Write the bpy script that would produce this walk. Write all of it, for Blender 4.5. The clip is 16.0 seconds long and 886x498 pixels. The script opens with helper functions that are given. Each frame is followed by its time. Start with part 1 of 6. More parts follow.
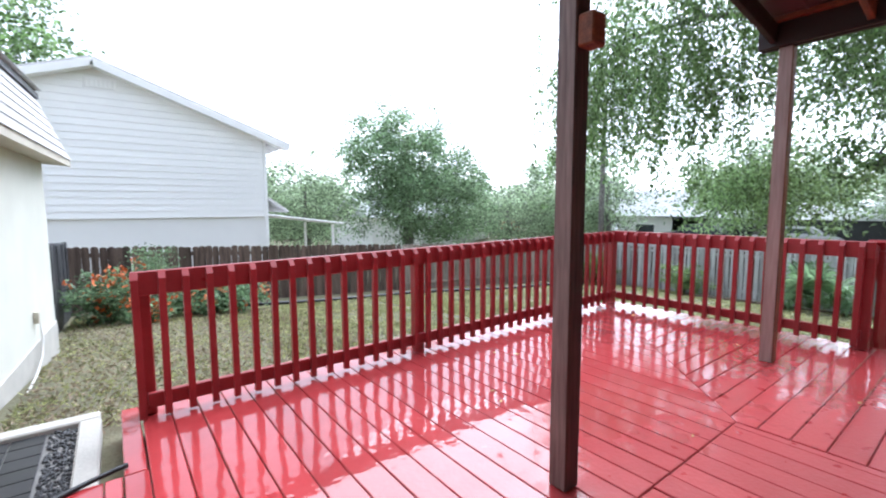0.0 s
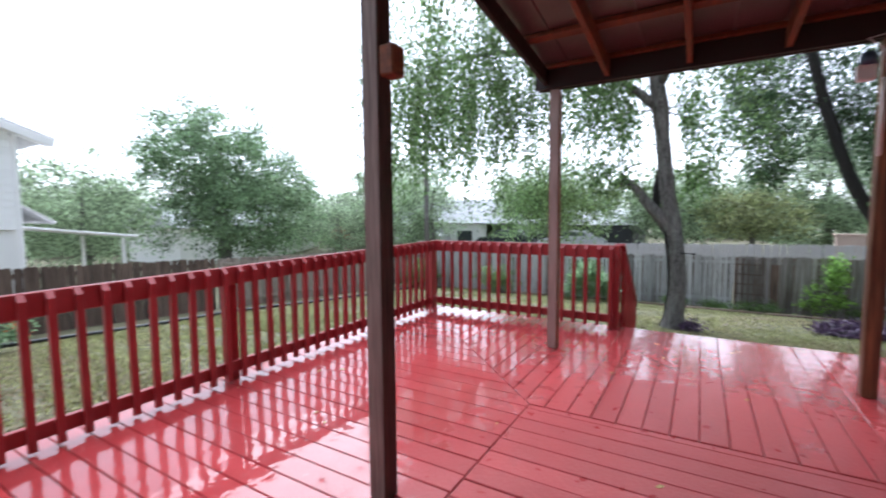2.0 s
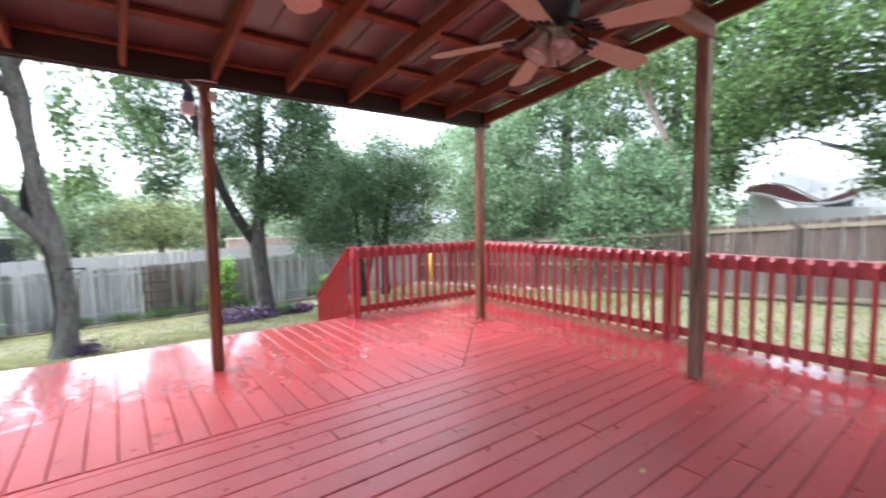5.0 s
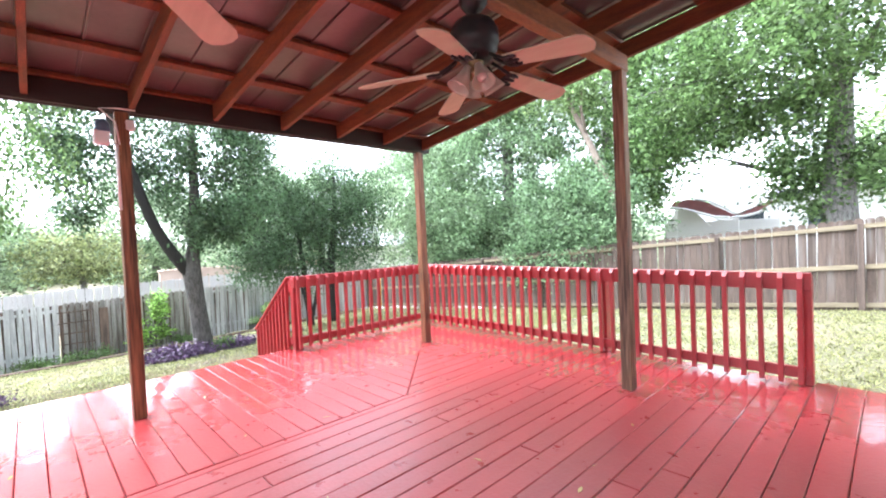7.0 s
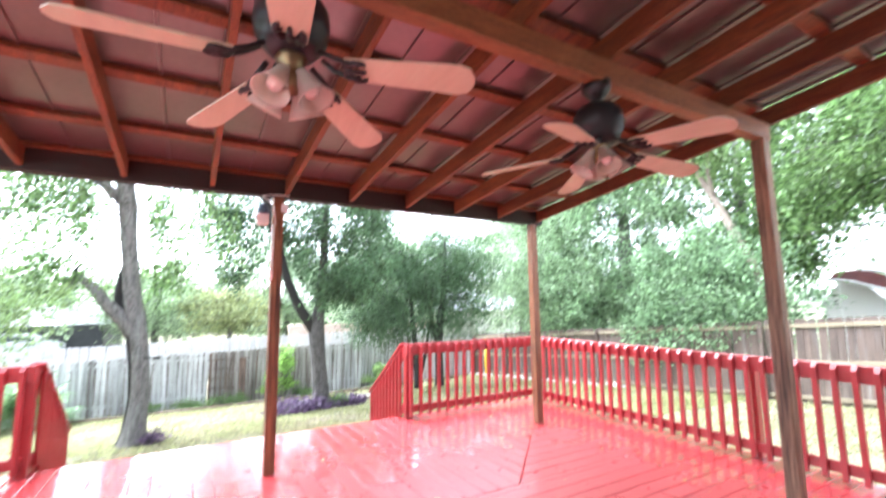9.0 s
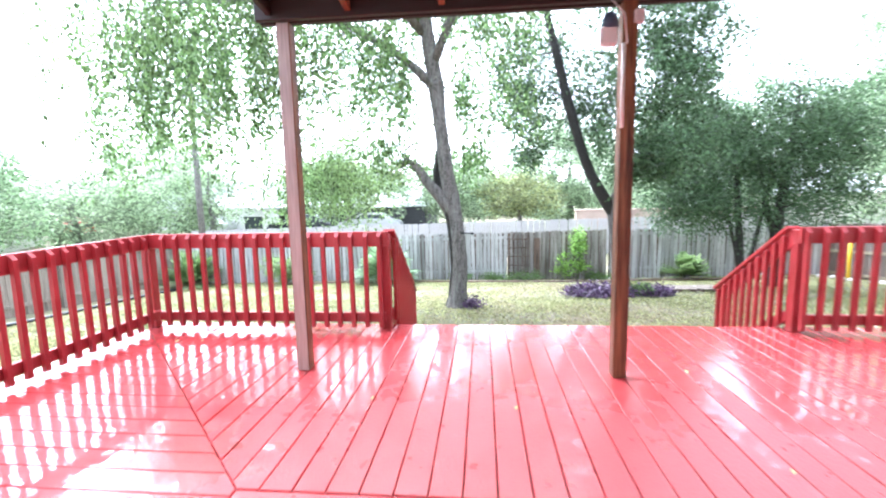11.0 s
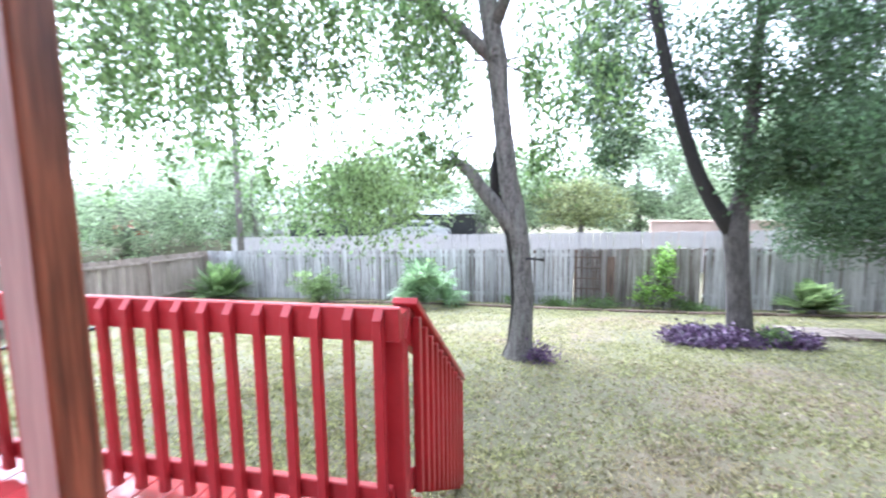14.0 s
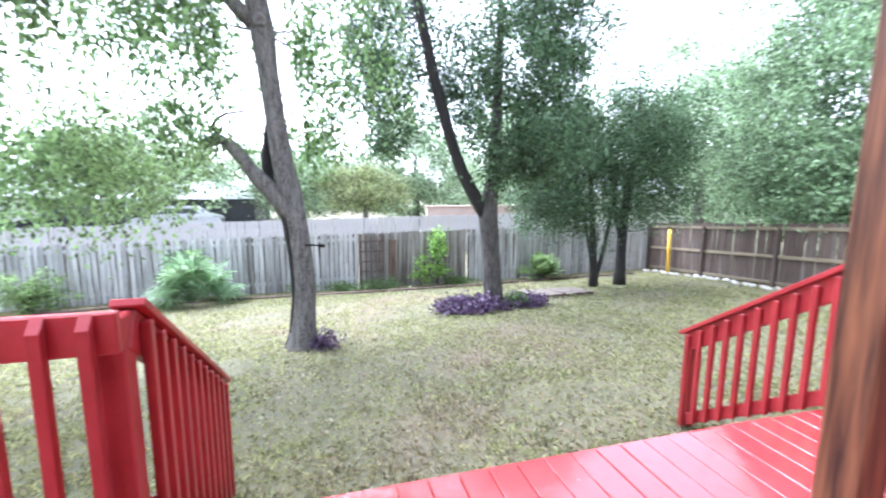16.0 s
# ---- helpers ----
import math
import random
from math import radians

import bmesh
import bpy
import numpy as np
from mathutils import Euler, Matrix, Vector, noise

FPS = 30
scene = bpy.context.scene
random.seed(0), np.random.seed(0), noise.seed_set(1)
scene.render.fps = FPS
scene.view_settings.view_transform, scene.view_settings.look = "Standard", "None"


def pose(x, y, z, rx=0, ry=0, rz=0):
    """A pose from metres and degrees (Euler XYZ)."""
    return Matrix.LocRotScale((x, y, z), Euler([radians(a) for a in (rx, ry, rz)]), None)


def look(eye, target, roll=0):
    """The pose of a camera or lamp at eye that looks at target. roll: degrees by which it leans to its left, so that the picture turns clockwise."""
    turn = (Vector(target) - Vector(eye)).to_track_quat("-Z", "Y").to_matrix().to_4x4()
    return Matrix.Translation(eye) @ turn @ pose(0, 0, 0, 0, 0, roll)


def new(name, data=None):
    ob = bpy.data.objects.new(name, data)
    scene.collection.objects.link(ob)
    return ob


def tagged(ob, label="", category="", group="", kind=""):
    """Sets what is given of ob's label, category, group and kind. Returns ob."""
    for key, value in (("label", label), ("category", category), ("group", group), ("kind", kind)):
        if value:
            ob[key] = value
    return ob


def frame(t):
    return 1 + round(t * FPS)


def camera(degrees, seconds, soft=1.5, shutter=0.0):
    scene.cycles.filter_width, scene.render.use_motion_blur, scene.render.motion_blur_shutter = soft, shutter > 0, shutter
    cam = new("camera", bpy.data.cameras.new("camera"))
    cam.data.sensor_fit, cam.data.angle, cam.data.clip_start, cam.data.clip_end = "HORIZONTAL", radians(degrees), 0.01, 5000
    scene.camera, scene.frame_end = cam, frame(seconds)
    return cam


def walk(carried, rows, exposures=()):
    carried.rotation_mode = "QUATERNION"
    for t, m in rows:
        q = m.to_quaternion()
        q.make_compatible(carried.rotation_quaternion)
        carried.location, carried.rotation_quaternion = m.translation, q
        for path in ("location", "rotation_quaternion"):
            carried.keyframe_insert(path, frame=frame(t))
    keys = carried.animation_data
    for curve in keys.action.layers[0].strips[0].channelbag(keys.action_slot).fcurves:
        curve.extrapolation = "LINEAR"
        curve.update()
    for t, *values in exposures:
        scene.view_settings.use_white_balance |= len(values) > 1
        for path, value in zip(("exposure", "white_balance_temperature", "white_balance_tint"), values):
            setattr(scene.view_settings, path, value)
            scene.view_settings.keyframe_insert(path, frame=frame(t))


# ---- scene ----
cam = camera(91.2, 16.0, soft=2.0, shutter=0.5)
PATH = [
    (0, (0.256, 0.121, 1.233), (1.465, 1.702, 1.043), -0.2),
    (0.5, (0.27, 0.119, 1.242), (1.573, 1.623, 1.043), -0.3),
    (1, (0.275, 0.106, 1.254), (1.7, 1.495, 1.056), -0.5),
    (1.5, (0.298, 0.072, 1.268), (1.863, 1.303, 1.084), -0.6),
    (2, (0.301, 0.045, 1.287), (2.016, 1.061, 1.127), -0.4),
    (2.5, (0.31, -0.001, 1.283), (2.176, 0.699, 1.123), -0.8),
    (3, (0.312, -0.063, 1.303), (2.279, 0.261, 1.144), -0.9),
    (3.5, (0.331, -0.125, 1.31), (2.324, -0.136, 1.149), -1.0),
    (4, (0.298, -0.199, 1.3), (2.246, -0.626, 1.157), -1.0),
    (4.5, (0.256, -0.288, 1.308), (2.049, -1.163, 1.166), -0.8),
    (5, (0.197, -0.336, 1.296), (1.787, -1.541, 1.151), -0.7),
    (5.2, (0.174, -0.359, 1.291), (1.687, -1.658, 1.134), -1.0),
    (7.3, (0.138, -0.416, 1.352), (1.582, -1.799, 1.313), -2.4),
    (7.5, (0.173, -0.416, 1.371), (1.725, -1.676, 1.431), -2.2),
    (8, (0.183, -0.389, 1.442), (1.829, -1.462, 1.818), -1.8),
    (8.5, (0.168, -0.377, 1.463), (1.81, -1.412, 1.943), -1.3),
    (9, (0.171, -0.349, 1.434), (1.889, -1.342, 1.683), -0.6),
    (9.5, (0.241, -0.255, 1.349), (2.11, -0.956, 1.23), -0.2),
    (10, (0.465, -0.145, 1.279), (2.414, -0.443, 0.945), -1.5),
    (10.2, (0.636, -0.136, 1.259), (2.604, -0.299, 0.94), -1.6),
    (12.3, (2.557, 0.077, 1.29), (4.512, 0.424, 1.047), -1.5),
    (12.5, (2.719, 0.107, 1.311), (4.67, 0.468, 1.063), -1.8),
    (13, (3.11, 0.186, 1.308), (5.035, 0.667, 1.054), -2.0),
    (13.5, (3.435, 0.209, 1.346), (5.321, 0.83, 1.104), -1.1),
    (14, (3.697, 0.277, 1.352), (5.644, 0.68, 1.13), -0.7),
    (14.5, (3.718, 0.238, 1.36), (5.698, 0.371, 1.11), -0.9),
    (15, (3.757, 0.229, 1.347), (5.733, 0.117, 1.059), -0.3),
    (15.5, (3.752, 0.197, 1.342), (5.707, -0.114, 1.055), 0.2),
    (16, (3.716, 0.148, 1.343), (5.619, -0.392, 1.053), 0.4),
]

walk(cam, [(t, look(eye, target, roll)) for t, eye, target, roll in PATH],
     [(0.0, 2.02, 5600, 11), (1.5, 1.78, 5600, 11), (3.5, 1.97, 5680, 11), (5.0, 2.82, 5700, 11), (7.3, 3.52, 5800, 11), (8.5, 3.68, 5750, 11), (9.0, 3.88, 5700, 10), (9.5, 3.92, 5700, 10),
      (10.2, 3.76, 5650, 10), (12.3, 3.28, 5450, 15), (14.0, 3.26, 5450, 16), (16.0, 3.20, 5450, 16)])

# ---- world and light: a bright overcast sky after rain ----
world = bpy.data.worlds.new("overcast_sky")
scene.world = world
world.use_nodes = True
wn, wl = world.node_tree.nodes, world.node_tree.links
sky = wn.new("ShaderNodeTexSky")
sky.sky_type, sky.sun_disc = "NISHITA", False
SUN_UP, SUN_ROUND = radians(58), radians(55)
sky.sun_elevation, sky.sun_rotation = SUN_UP, SUN_ROUND
sky.air_density, sky.dust_density, sky.ozone_density = 1.0, 1.5, 1.0
grey = wn.new("ShaderNodeRGBToBW")
haze = wn.new("ShaderNodeMix")
haze.data_type = "RGBA"
haze.inputs[0].default_value = 0.88
wl.new(sky.outputs[0], grey.inputs[0])
wl.new(sky.outputs[0], haze.inputs[6])
wl.new(grey.outputs[0], haze.inputs[7])
wl.new(haze.outputs[2], wn["Background"].inputs[0])
wn["Background"].inputs[1].default_value = 0.15
sun = new("sun", bpy.data.lights.new("sun", "SUN"))
sun.data.energy, sun.data.angle, sun.data.color = 1.0, radians(70), (1.0, 0.97, 0.93)
sun.matrix_world = look((0, 0, 0), (-math.sin(SUN_ROUND) * math.cos(SUN_UP), -math.cos(SUN_ROUND) * math.cos(SUN_UP), -math.sin(SUN_UP)))


# ---- materials ----
def material(name, dark, light, rough=0.6, scale=6.0, fine=60.0, bump=0.15, stretch=(1, 1, 1), metal=0.0, rough_spread=0.15,
             per_piece=0.12, coords="Object", stain=None, stain_scale=1.5, stain_from=0.5, depth=0.01, transmit=0.0, grain=0.5):
    """Two noises mix two colours, a third puts stains on; each object is a little lighter or darker than the next."""
    m = bpy.data.materials.new(name)
    m.use_nodes = True
    n, l = m.node_tree.nodes, m.node_tree.links
    b = n["Principled BSDF"]
    tc = n.new("ShaderNodeTexCoord")
    mp = n.new("ShaderNodeMapping")
    mp.inputs["Scale"].default_value = stretch
    info = n.new("ShaderNodeObjectInfo")
    shift = n.new("ShaderNodeVectorMath")
    shift.operation = "MULTIPLY_ADD"
    l.new(info.outputs["Random"], shift.inputs[0])
    shift.inputs[1].default_value = (37, 19, 53)
    l.new(tc.outputs[coords], shift.inputs[2])
    l.new(shift.outputs[0] if per_piece else tc.outputs[coords], mp.inputs[0])
    big, small = n.new("ShaderNodeTexNoise"), n.new("ShaderNodeTexNoise")
    big.inputs["Scale"].default_value, small.inputs["Scale"].default_value = scale, fine
    big.inputs["Detail"].default_value, small.inputs["Detail"].default_value = 5, 4
    l.new(mp.outputs[0], big.inputs[0])
    l.new(mp.outputs[0], small.inputs[0])
    both = n.new("ShaderNodeMath")
    both.operation = "MULTIPLY_ADD"
    l.new(small.outputs[0], both.inputs[0])
    both.inputs[1].default_value = grain
    half = n.new("ShaderNodeMath")
    half.operation = "MULTIPLY_ADD"
    l.new(big.outputs[0], half.inputs[0])
    half.inputs[1].default_value, half.inputs[2].default_value = 1.6, -0.55 - 0.5 * (grain - 0.5)
    l.new(half.outputs[0], both.inputs[2])
    mix = n.new("ShaderNodeMix")
    mix.data_type, mix.clamp_factor = "RGBA", True
    mix.inputs[6].default_value, mix.inputs[7].default_value = (*dark, 1), (*light, 1)
    l.new(both.outputs[0], mix.inputs[0])
    colour = mix.outputs[2]
    if stain:
        st = n.new("ShaderNodeTexNoise")
        st.inputs["Scale"].default_value, st.inputs["Detail"].default_value = stain_scale, 6
        l.new(mp.outputs[0], st.inputs[0])
        ramp = n.new("ShaderNodeValToRGB")
        ramp.color_ramp.elements[0].position, ramp.color_ramp.elements[1].position = stain_from, stain_from + 0.18
        l.new(st.outputs[0], ramp.inputs[0])
        mx = n.new("ShaderNodeMix")
        mx.data_type = "RGBA"
        l.new(ramp.outputs[0], mx.inputs[0])
        l.new(colour, mx.inputs[6])
        mx.inputs[7].default_value = (*stain, 1)
        colour = mx.outputs[2]
    if per_piece:
        hsv = n.new("ShaderNodeHueSaturation")
        val = n.new("ShaderNodeMath")
        val.operation = "MULTIPLY_ADD"
        l.new(info.outputs["Random"], val.inputs[0])
        val.inputs[1].default_value, val.inputs[2].default_value = 2 * per_piece, 1 - per_piece
        l.new(val.outputs[0], hsv.inputs["Value"])
        l.new(colour, hsv.inputs["Color"])
        colour = hsv.outputs[0]
    l.new(colour, b.inputs["Base Color"])
    rg = n.new("ShaderNodeMath")
    rg.operation, rg.use_clamp = "MULTIPLY_ADD", True
    l.new(big.outputs[0], rg.inputs[0])
    rg.inputs[1].default_value, rg.inputs[2].default_value = 2 * rough_spread, rough - rough_spread
    l.new(rg.outputs[0], b.inputs["Roughness"])
    b.inputs["Metallic"].default_value = metal
    if bump:
        bp = n.new("ShaderNodeBump")
        bp.inputs["Strength"].default_value, bp.inputs["Distance"].default_value = bump, depth
        l.new(small.outputs[0], bp.inputs["Height"])
        l.new(bp.outputs[0], b.inputs["Normal"])
    if transmit:
        # no two leaves are quite alike
        isle, vary, leaf_hsv = n.new("ShaderNodeNewGeometry"), n.new("ShaderNodeMath"), n.new("ShaderNodeHueSaturation")
        vary.operation = "MULTIPLY_ADD"
        l.new(isle.outputs["Random Per Island"], vary.inputs[0])
        vary.inputs[1].default_value, vary.inputs[2].default_value = 1.4, 0.32
        l.new(vary.outputs[0], leaf_hsv.inputs["Value"])
        l.new(colour, leaf_hsv.inputs["Color"])
        tint = n.new("ShaderNodeMath")
        tint.operation = "MULTIPLY_ADD"
        l.new(big.outputs[0], tint.inputs[0])
        tint.inputs[1].default_value, tint.inputs[2].default_value = 0.10, 0.45
        l.new(tint.outputs[0], leaf_hsv.inputs["Hue"])
        colour = leaf_hsv.outputs[0]
        l.new(colour, b.inputs["Base Color"])
        tr = n.new("ShaderNodeBsdfTranslucent")
        l.new(colour, tr.inputs[0])
        sh = n.new("ShaderNodeMixShader")
        sh.inputs[0].default_value = transmit
        l.new(b.outputs[0], sh.inputs[1])
        l.new(tr.outputs[0], sh.inputs[2])
        l.new(sh.outputs[0], n["Material Output"].inputs[0])
    return m


def wet_paint(name, dark, light):
    """Glossy red deck paint under a film of rain: wet patches mirror, drier ones are satin, with worn flecks."""
    m = bpy.data.materials.new(name)
    m.use_nodes = True
    n, l = m.node_tree.nodes, m.node_tree.links
    b = n["Principled BSDF"]
    geo, info = n.new("ShaderNodeNewGeometry"), n.new("ShaderNodeObjectInfo")
    wet, grain, worn, ripple = (n.new("ShaderNodeTexNoise") for _ in range(4))
    for node, s, d in ((wet, 1.3, 6), (grain, 45, 4), (worn, 9, 8), (ripple, 8, 2)):
        node.inputs["Scale"].default_value, node.inputs["Detail"].default_value = s, d
        l.new(geo.outputs["Position"], node.inputs[0])
    mix = n.new("ShaderNodeMix")
    mix.data_type = "RGBA"
    mix.inputs[6].default_value, mix.inputs[7].default_value = (*dark, 1), (*light, 1)
    l.new(worn.outputs[0], mix.inputs[0])
    ramp = n.new("ShaderNodeValToRGB")
    ramp.color_ramp.elements[0].position, ramp.color_ramp.elements[1].position = 0.77, 0.85
    l.new(worn.outputs[0], ramp.inputs[0])
    fleck = n.new("ShaderNodeMix")
    fleck.data_type = "RGBA"
    l.new(ramp.outputs[0], fleck.inputs[0])
    l.new(mix.outputs[2], fleck.inputs[6])
    fleck.inputs[7].default_value = (0.42, 0.16, 0.14, 1)
    hsv, val = n.new("ShaderNodeHueSaturation"), n.new("ShaderNodeMath")
    val.operation = "MULTIPLY_ADD"
    l.new(info.outputs["Random"], val.inputs[0])
    val.inputs[1].default_value, val.inputs[2].default_value = 0.24, 0.88
    l.new(val.outputs[0], hsv.inputs["Value"])
    l.new(fleck.outputs[2], hsv.inputs["Color"])
    # rain reaches the open boards; those well under the roof have stayed nearly dry
    def calc(op, a, b, c=None):
        node = n.new("ShaderNodeMath")
        node.operation = op
        for k, v in enumerate((a, b, c)):
            if v is None:
                continue
            if isinstance(v, (int, float)):
                node.inputs[k].default_value = v
            else:
                l.new(v, node.inputs[k])
        return node.outputs[0]
    xyz = n.new("ShaderNodeSeparateXYZ")
    l.new(geo.outputs["Position"], xyz.inputs[0])
    open_left = calc("SUBTRACT", xyz.outputs[1], 1.15)
    open_far = calc("MULTIPLY_ADD", xyz.outputs[0], 0.45, -1.80)
    open_right = calc("MULTIPLY_ADD", xyz.outputs[1], -1.0, -4.0)
    rain = calc("MAXIMUM", calc("MAXIMUM", open_left, open_far), open_right)
    rain = calc("MULTIPLY_ADD", wet.outputs[0], 1.1, calc("SUBTRACT", rain, 0.55))
    rain = calc("MULTIPLY_ADD", worn.outputs[0], 1.3, calc("SUBTRACT", rain, 0.65))
    rain = calc("MULTIPLY_ADD", info.outputs["Random"], 0.45, calc("SUBTRACT", rain, 0.22))
    span = n.new("ShaderNodeMapRange")
    span.inputs["From Min"].default_value, span.inputs["From Max"].default_value = -0.09, 0.10
    l.new(rain, span.inputs["Value"])
    film = span.outputs[0]
    # rain-beaten open boards have lost their shine where no water stands
    bare = n.new("ShaderNodeMapRange")
    bare.inputs["From Min"].default_value, bare.inputs["From Max"].default_value = -0.4, 0.3
    bare.inputs["To Min"].default_value, bare.inputs["To Max"].default_value = 0.78, 0.08
    l.new(open_left, bare.inputs["Value"])
    l.new(bare.outputs[0], b.inputs["Specular IOR Level"])
    # soaked paint is a little deeper in colour
    soaked = n.new("ShaderNodeMix")
    soaked.data_type, soaked.blend_type = "RGBA", "MULTIPLY"
    l.new(film, soaked.inputs[0])
    l.new(hsv.outputs[0], soaked.inputs[6])
    soaked.inputs[7].default_value = (0.92, 0.86, 0.86, 1)
    l.new(soaked.outputs[2], b.inputs["Base Color"])
    l.new(calc("MULTIPLY_ADD", film, -0.06, calc("MULTIPLY_ADD", worn.outputs[0], 0.16, 0.22)), b.inputs["Roughness"])
    l.new(film, b.inputs["Coat Weight"])
    b.inputs["Coat Roughness"].default_value, b.inputs["Coat IOR"].default_value = 0.012, 1.52
    b.inputs["IOR"].default_value = 1.36
    bp = n.new("ShaderNodeBump")
    bp.inputs["Strength"].default_value, bp.inputs["Distance"].default_value = 0.45, 0.004
    l.new(grain.outputs[0], bp.inputs["Height"])
    l.new(bp.outputs[0], b.inputs["Normal"])
    # the water lies nearly flat over the grain
    wave = n.new("ShaderNodeBump")
    wave.inputs["Strength"].default_value, wave.inputs["Distance"].default_value = 0.40, 0.006
    l.new(calc("MULTIPLY_ADD", grain.outputs[0], 0.06, ripple.outputs[0]), wave.inputs["Height"])
    l.new(wave.outputs[0], b.inputs["Coat Normal"])
    return m


DECK = wet_paint("wet_red_deck_paint", (0.37, 0.037, 0.041), (0.47, 0.064, 0.068))
RED = material("red_painted_wood", (0.28, 0.022, 0.027), (0.39, 0.041, 0.047), 0.34, 5, 40, 0.12, rough_spread=0.12, per_piece=0.10)
POST = material("red_brown_stained_wood", (0.020, 0.008, 0.005), (0.300, 0.128, 0.058), 0.5, 2.2, 12, 0.3, (5, 5, 0.3), per_piece=0.10, grain=2.0, stain=(0.030, 0.012, 0.008), stain_scale=0.9, stain_from=0.54)
POST_PALE = material("pale_grey_post_wood", (0.22, 0.170, 0.148), (0.50, 0.42, 0.375), 0.7, 2.2, 14, 0.2, (4, 4, 0.3), per_piece=0.05, grain=0.9, stain=(0.24, 0.18, 0.15), stain_scale=0.7, stain_from=0.62)
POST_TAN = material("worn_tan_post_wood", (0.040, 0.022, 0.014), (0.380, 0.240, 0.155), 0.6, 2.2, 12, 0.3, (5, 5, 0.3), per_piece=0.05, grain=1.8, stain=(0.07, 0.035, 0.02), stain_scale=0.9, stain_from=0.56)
POST_GREY = material("mid_grey_post_wood", (0.095, 0.078, 0.073), (0.320, 0.275, 0.255), 0.7, 2.2, 14, 0.2, (4, 4, 0.3), per_piece=0.05, grain=1.4, stain=(0.06, 0.045, 0.04), stain_scale=0.7, stain_from=0.60)
POST_DARK = material("dark_brown_post_wood", (0.012, 0.006, 0.005), (0.085, 0.045, 0.034), 0.6, 2.2, 12, 0.3, (5, 5, 0.3), per_piece=0.05, grain=2.0, stain=(0.025, 0.014, 0.011), stain_scale=0.9, stain_from=0.52)
RAFTER = material("dark_red_stained_wood", (0.080, 0.022, 0.008), (0.235, 0.078, 0.026), 0.6, 3, 22, 0.3, (1, 8, 8), per_piece=0.15, grain=1.5, stain=(0.045, 0.014, 0.006), stain_scale=1.3, stain_from=0.60)
BEAM = material("orange_stained_beam", (0.130, 0.042, 0.015), (0.340, 0.130, 0.050), 0.6, 3, 22, 0.3, (8, 1, 8), per_piece=0, grain=1.5, stain=(0.06, 0.02, 0.008), stain_scale=1.6, stain_from=0.62)
# dark stain, deepened further to hold the roof edge's shade in its colour
FASCIA = material("shade_darkened_stained_wood", (0.007, 0.004, 0.003), (0.022, 0.010, 0.008), 0.6, 3, 22, 0.3, (8, 1, 8), per_piece=0.1)
TIN = material("galvanised_roof_sheet", (0.145, 0.112, 0.108), (0.235, 0.185, 0.178), 0.34, 2, 30, 0.03, metal=0.55, rough_spread=0.08, per_piece=0.06)
GREYWOOD = material("weathered_grey_wood", (0.35, 0.35, 0.355), (0.66, 0.66, 0.665), 0.85, 3, 30, 0.4, (7, 7, 0.6), per_piece=0.27, stain=(0.20, 0.188, 0.178), stain_scale=0.8, stain_from=0.53, grain=1.2)
DARKGREYWOOD = material("darker_blotched_grey_wood", (0.17, 0.155, 0.14), (0.46, 0.44, 0.42), 0.85, 3, 30, 0.4, (7, 7, 0.6), per_piece=0.34, stain=(0.12, 0.10, 0.085), stain_scale=0.9, stain_from=0.50, grain=1.2)
PALEWOOD = material("bleached_pale_wood", (0.44, 0.43, 0.44), (0.66, 0.64, 0.65), 0.85, 3, 30, 0.3, (3, 3, 0.6), per_piece=0, stain=(0.55, 0.46, 0.42), stain_scale=0.35, stain_from=0.52)
BROWNWOOD = material("weathered_brown_wood", (0.070, 0.047, 0.037), (0.22, 0.155, 0.125), 0.85, 3, 30, 0.4, (7, 7, 0.6), per_piece=0.25, stain=(0.05, 0.035, 0.03), stain_scale=1.2, grain=1.2)
PALETAN = material("bleached_tan_wood", (0.17, 0.135, 0.11), (0.42, 0.36, 0.315), 0.85, 3, 30, 0.4, (7, 7, 0.6), per_piece=0.2, stain=(0.14, 0.11, 0.09), stain_scale=1.0, stain_from=0.56, grain=1.2)
MOSSWOOD = material("mossy_rail_wood", (0.14, 0.115, 0.075), (0.27, 0.225, 0.15), 0.85, 3, 30, 0.4, (0.6, 7, 7), per_piece=0.15)
TANWOOD = material("weathered_tan_wood", (0.048, 0.034, 0.027), (0.135, 0.098, 0.078), 0.85, 3, 30, 0.4, (7, 7, 0.6), per_piece=0.2, stain=(0.17, 0.150, 0.135), stain_scale=0.9, stain_from=0.56, grain=1.4)
WHITE = material("white_vinyl_siding", (0.90, 0.895, 0.885), (0.93, 0.925, 0.915), 0.5, 2, 40, 0.04, per_piece=0.03)
STUCCO = material("cream_stucco", (0.60, 0.60, 0.53), (0.70, 0.70, 0.63), 0.9, 2, 120, 0.5, per_piece=0)
TANSTUCCO = material("pinkish_tan_masonry", (0.47, 0.36, 0.29), (0.60, 0.47, 0.39), 0.9, 2, 90, 0.3, per_piece=0)
SIDING = material("tan_painted_siding", (0.40, 0.36, 0.31), (0.50, 0.46, 0.40), 0.7, 3, 40, 0.1, per_piece=0)
SOFFIT = material("cream_painted_boards", (0.50, 0.46, 0.38), (0.64, 0.60, 0.51), 0.7, 3, 40, 0.1)
SHINGLE = material("pale_roof_shingles", (0.42, 0.41, 0.41), (0.66, 0.65, 0.64), 0.95, 6, 90, 0.6, per_piece=0.1)
# roofs across the alley, their grey lightened to stand for haze
GREYROOF = material("haze_paled_grey_shingles", (0.40, 0.41, 0.43), (0.56, 0.57, 0.59), 0.95, 4, 60, 0.5)
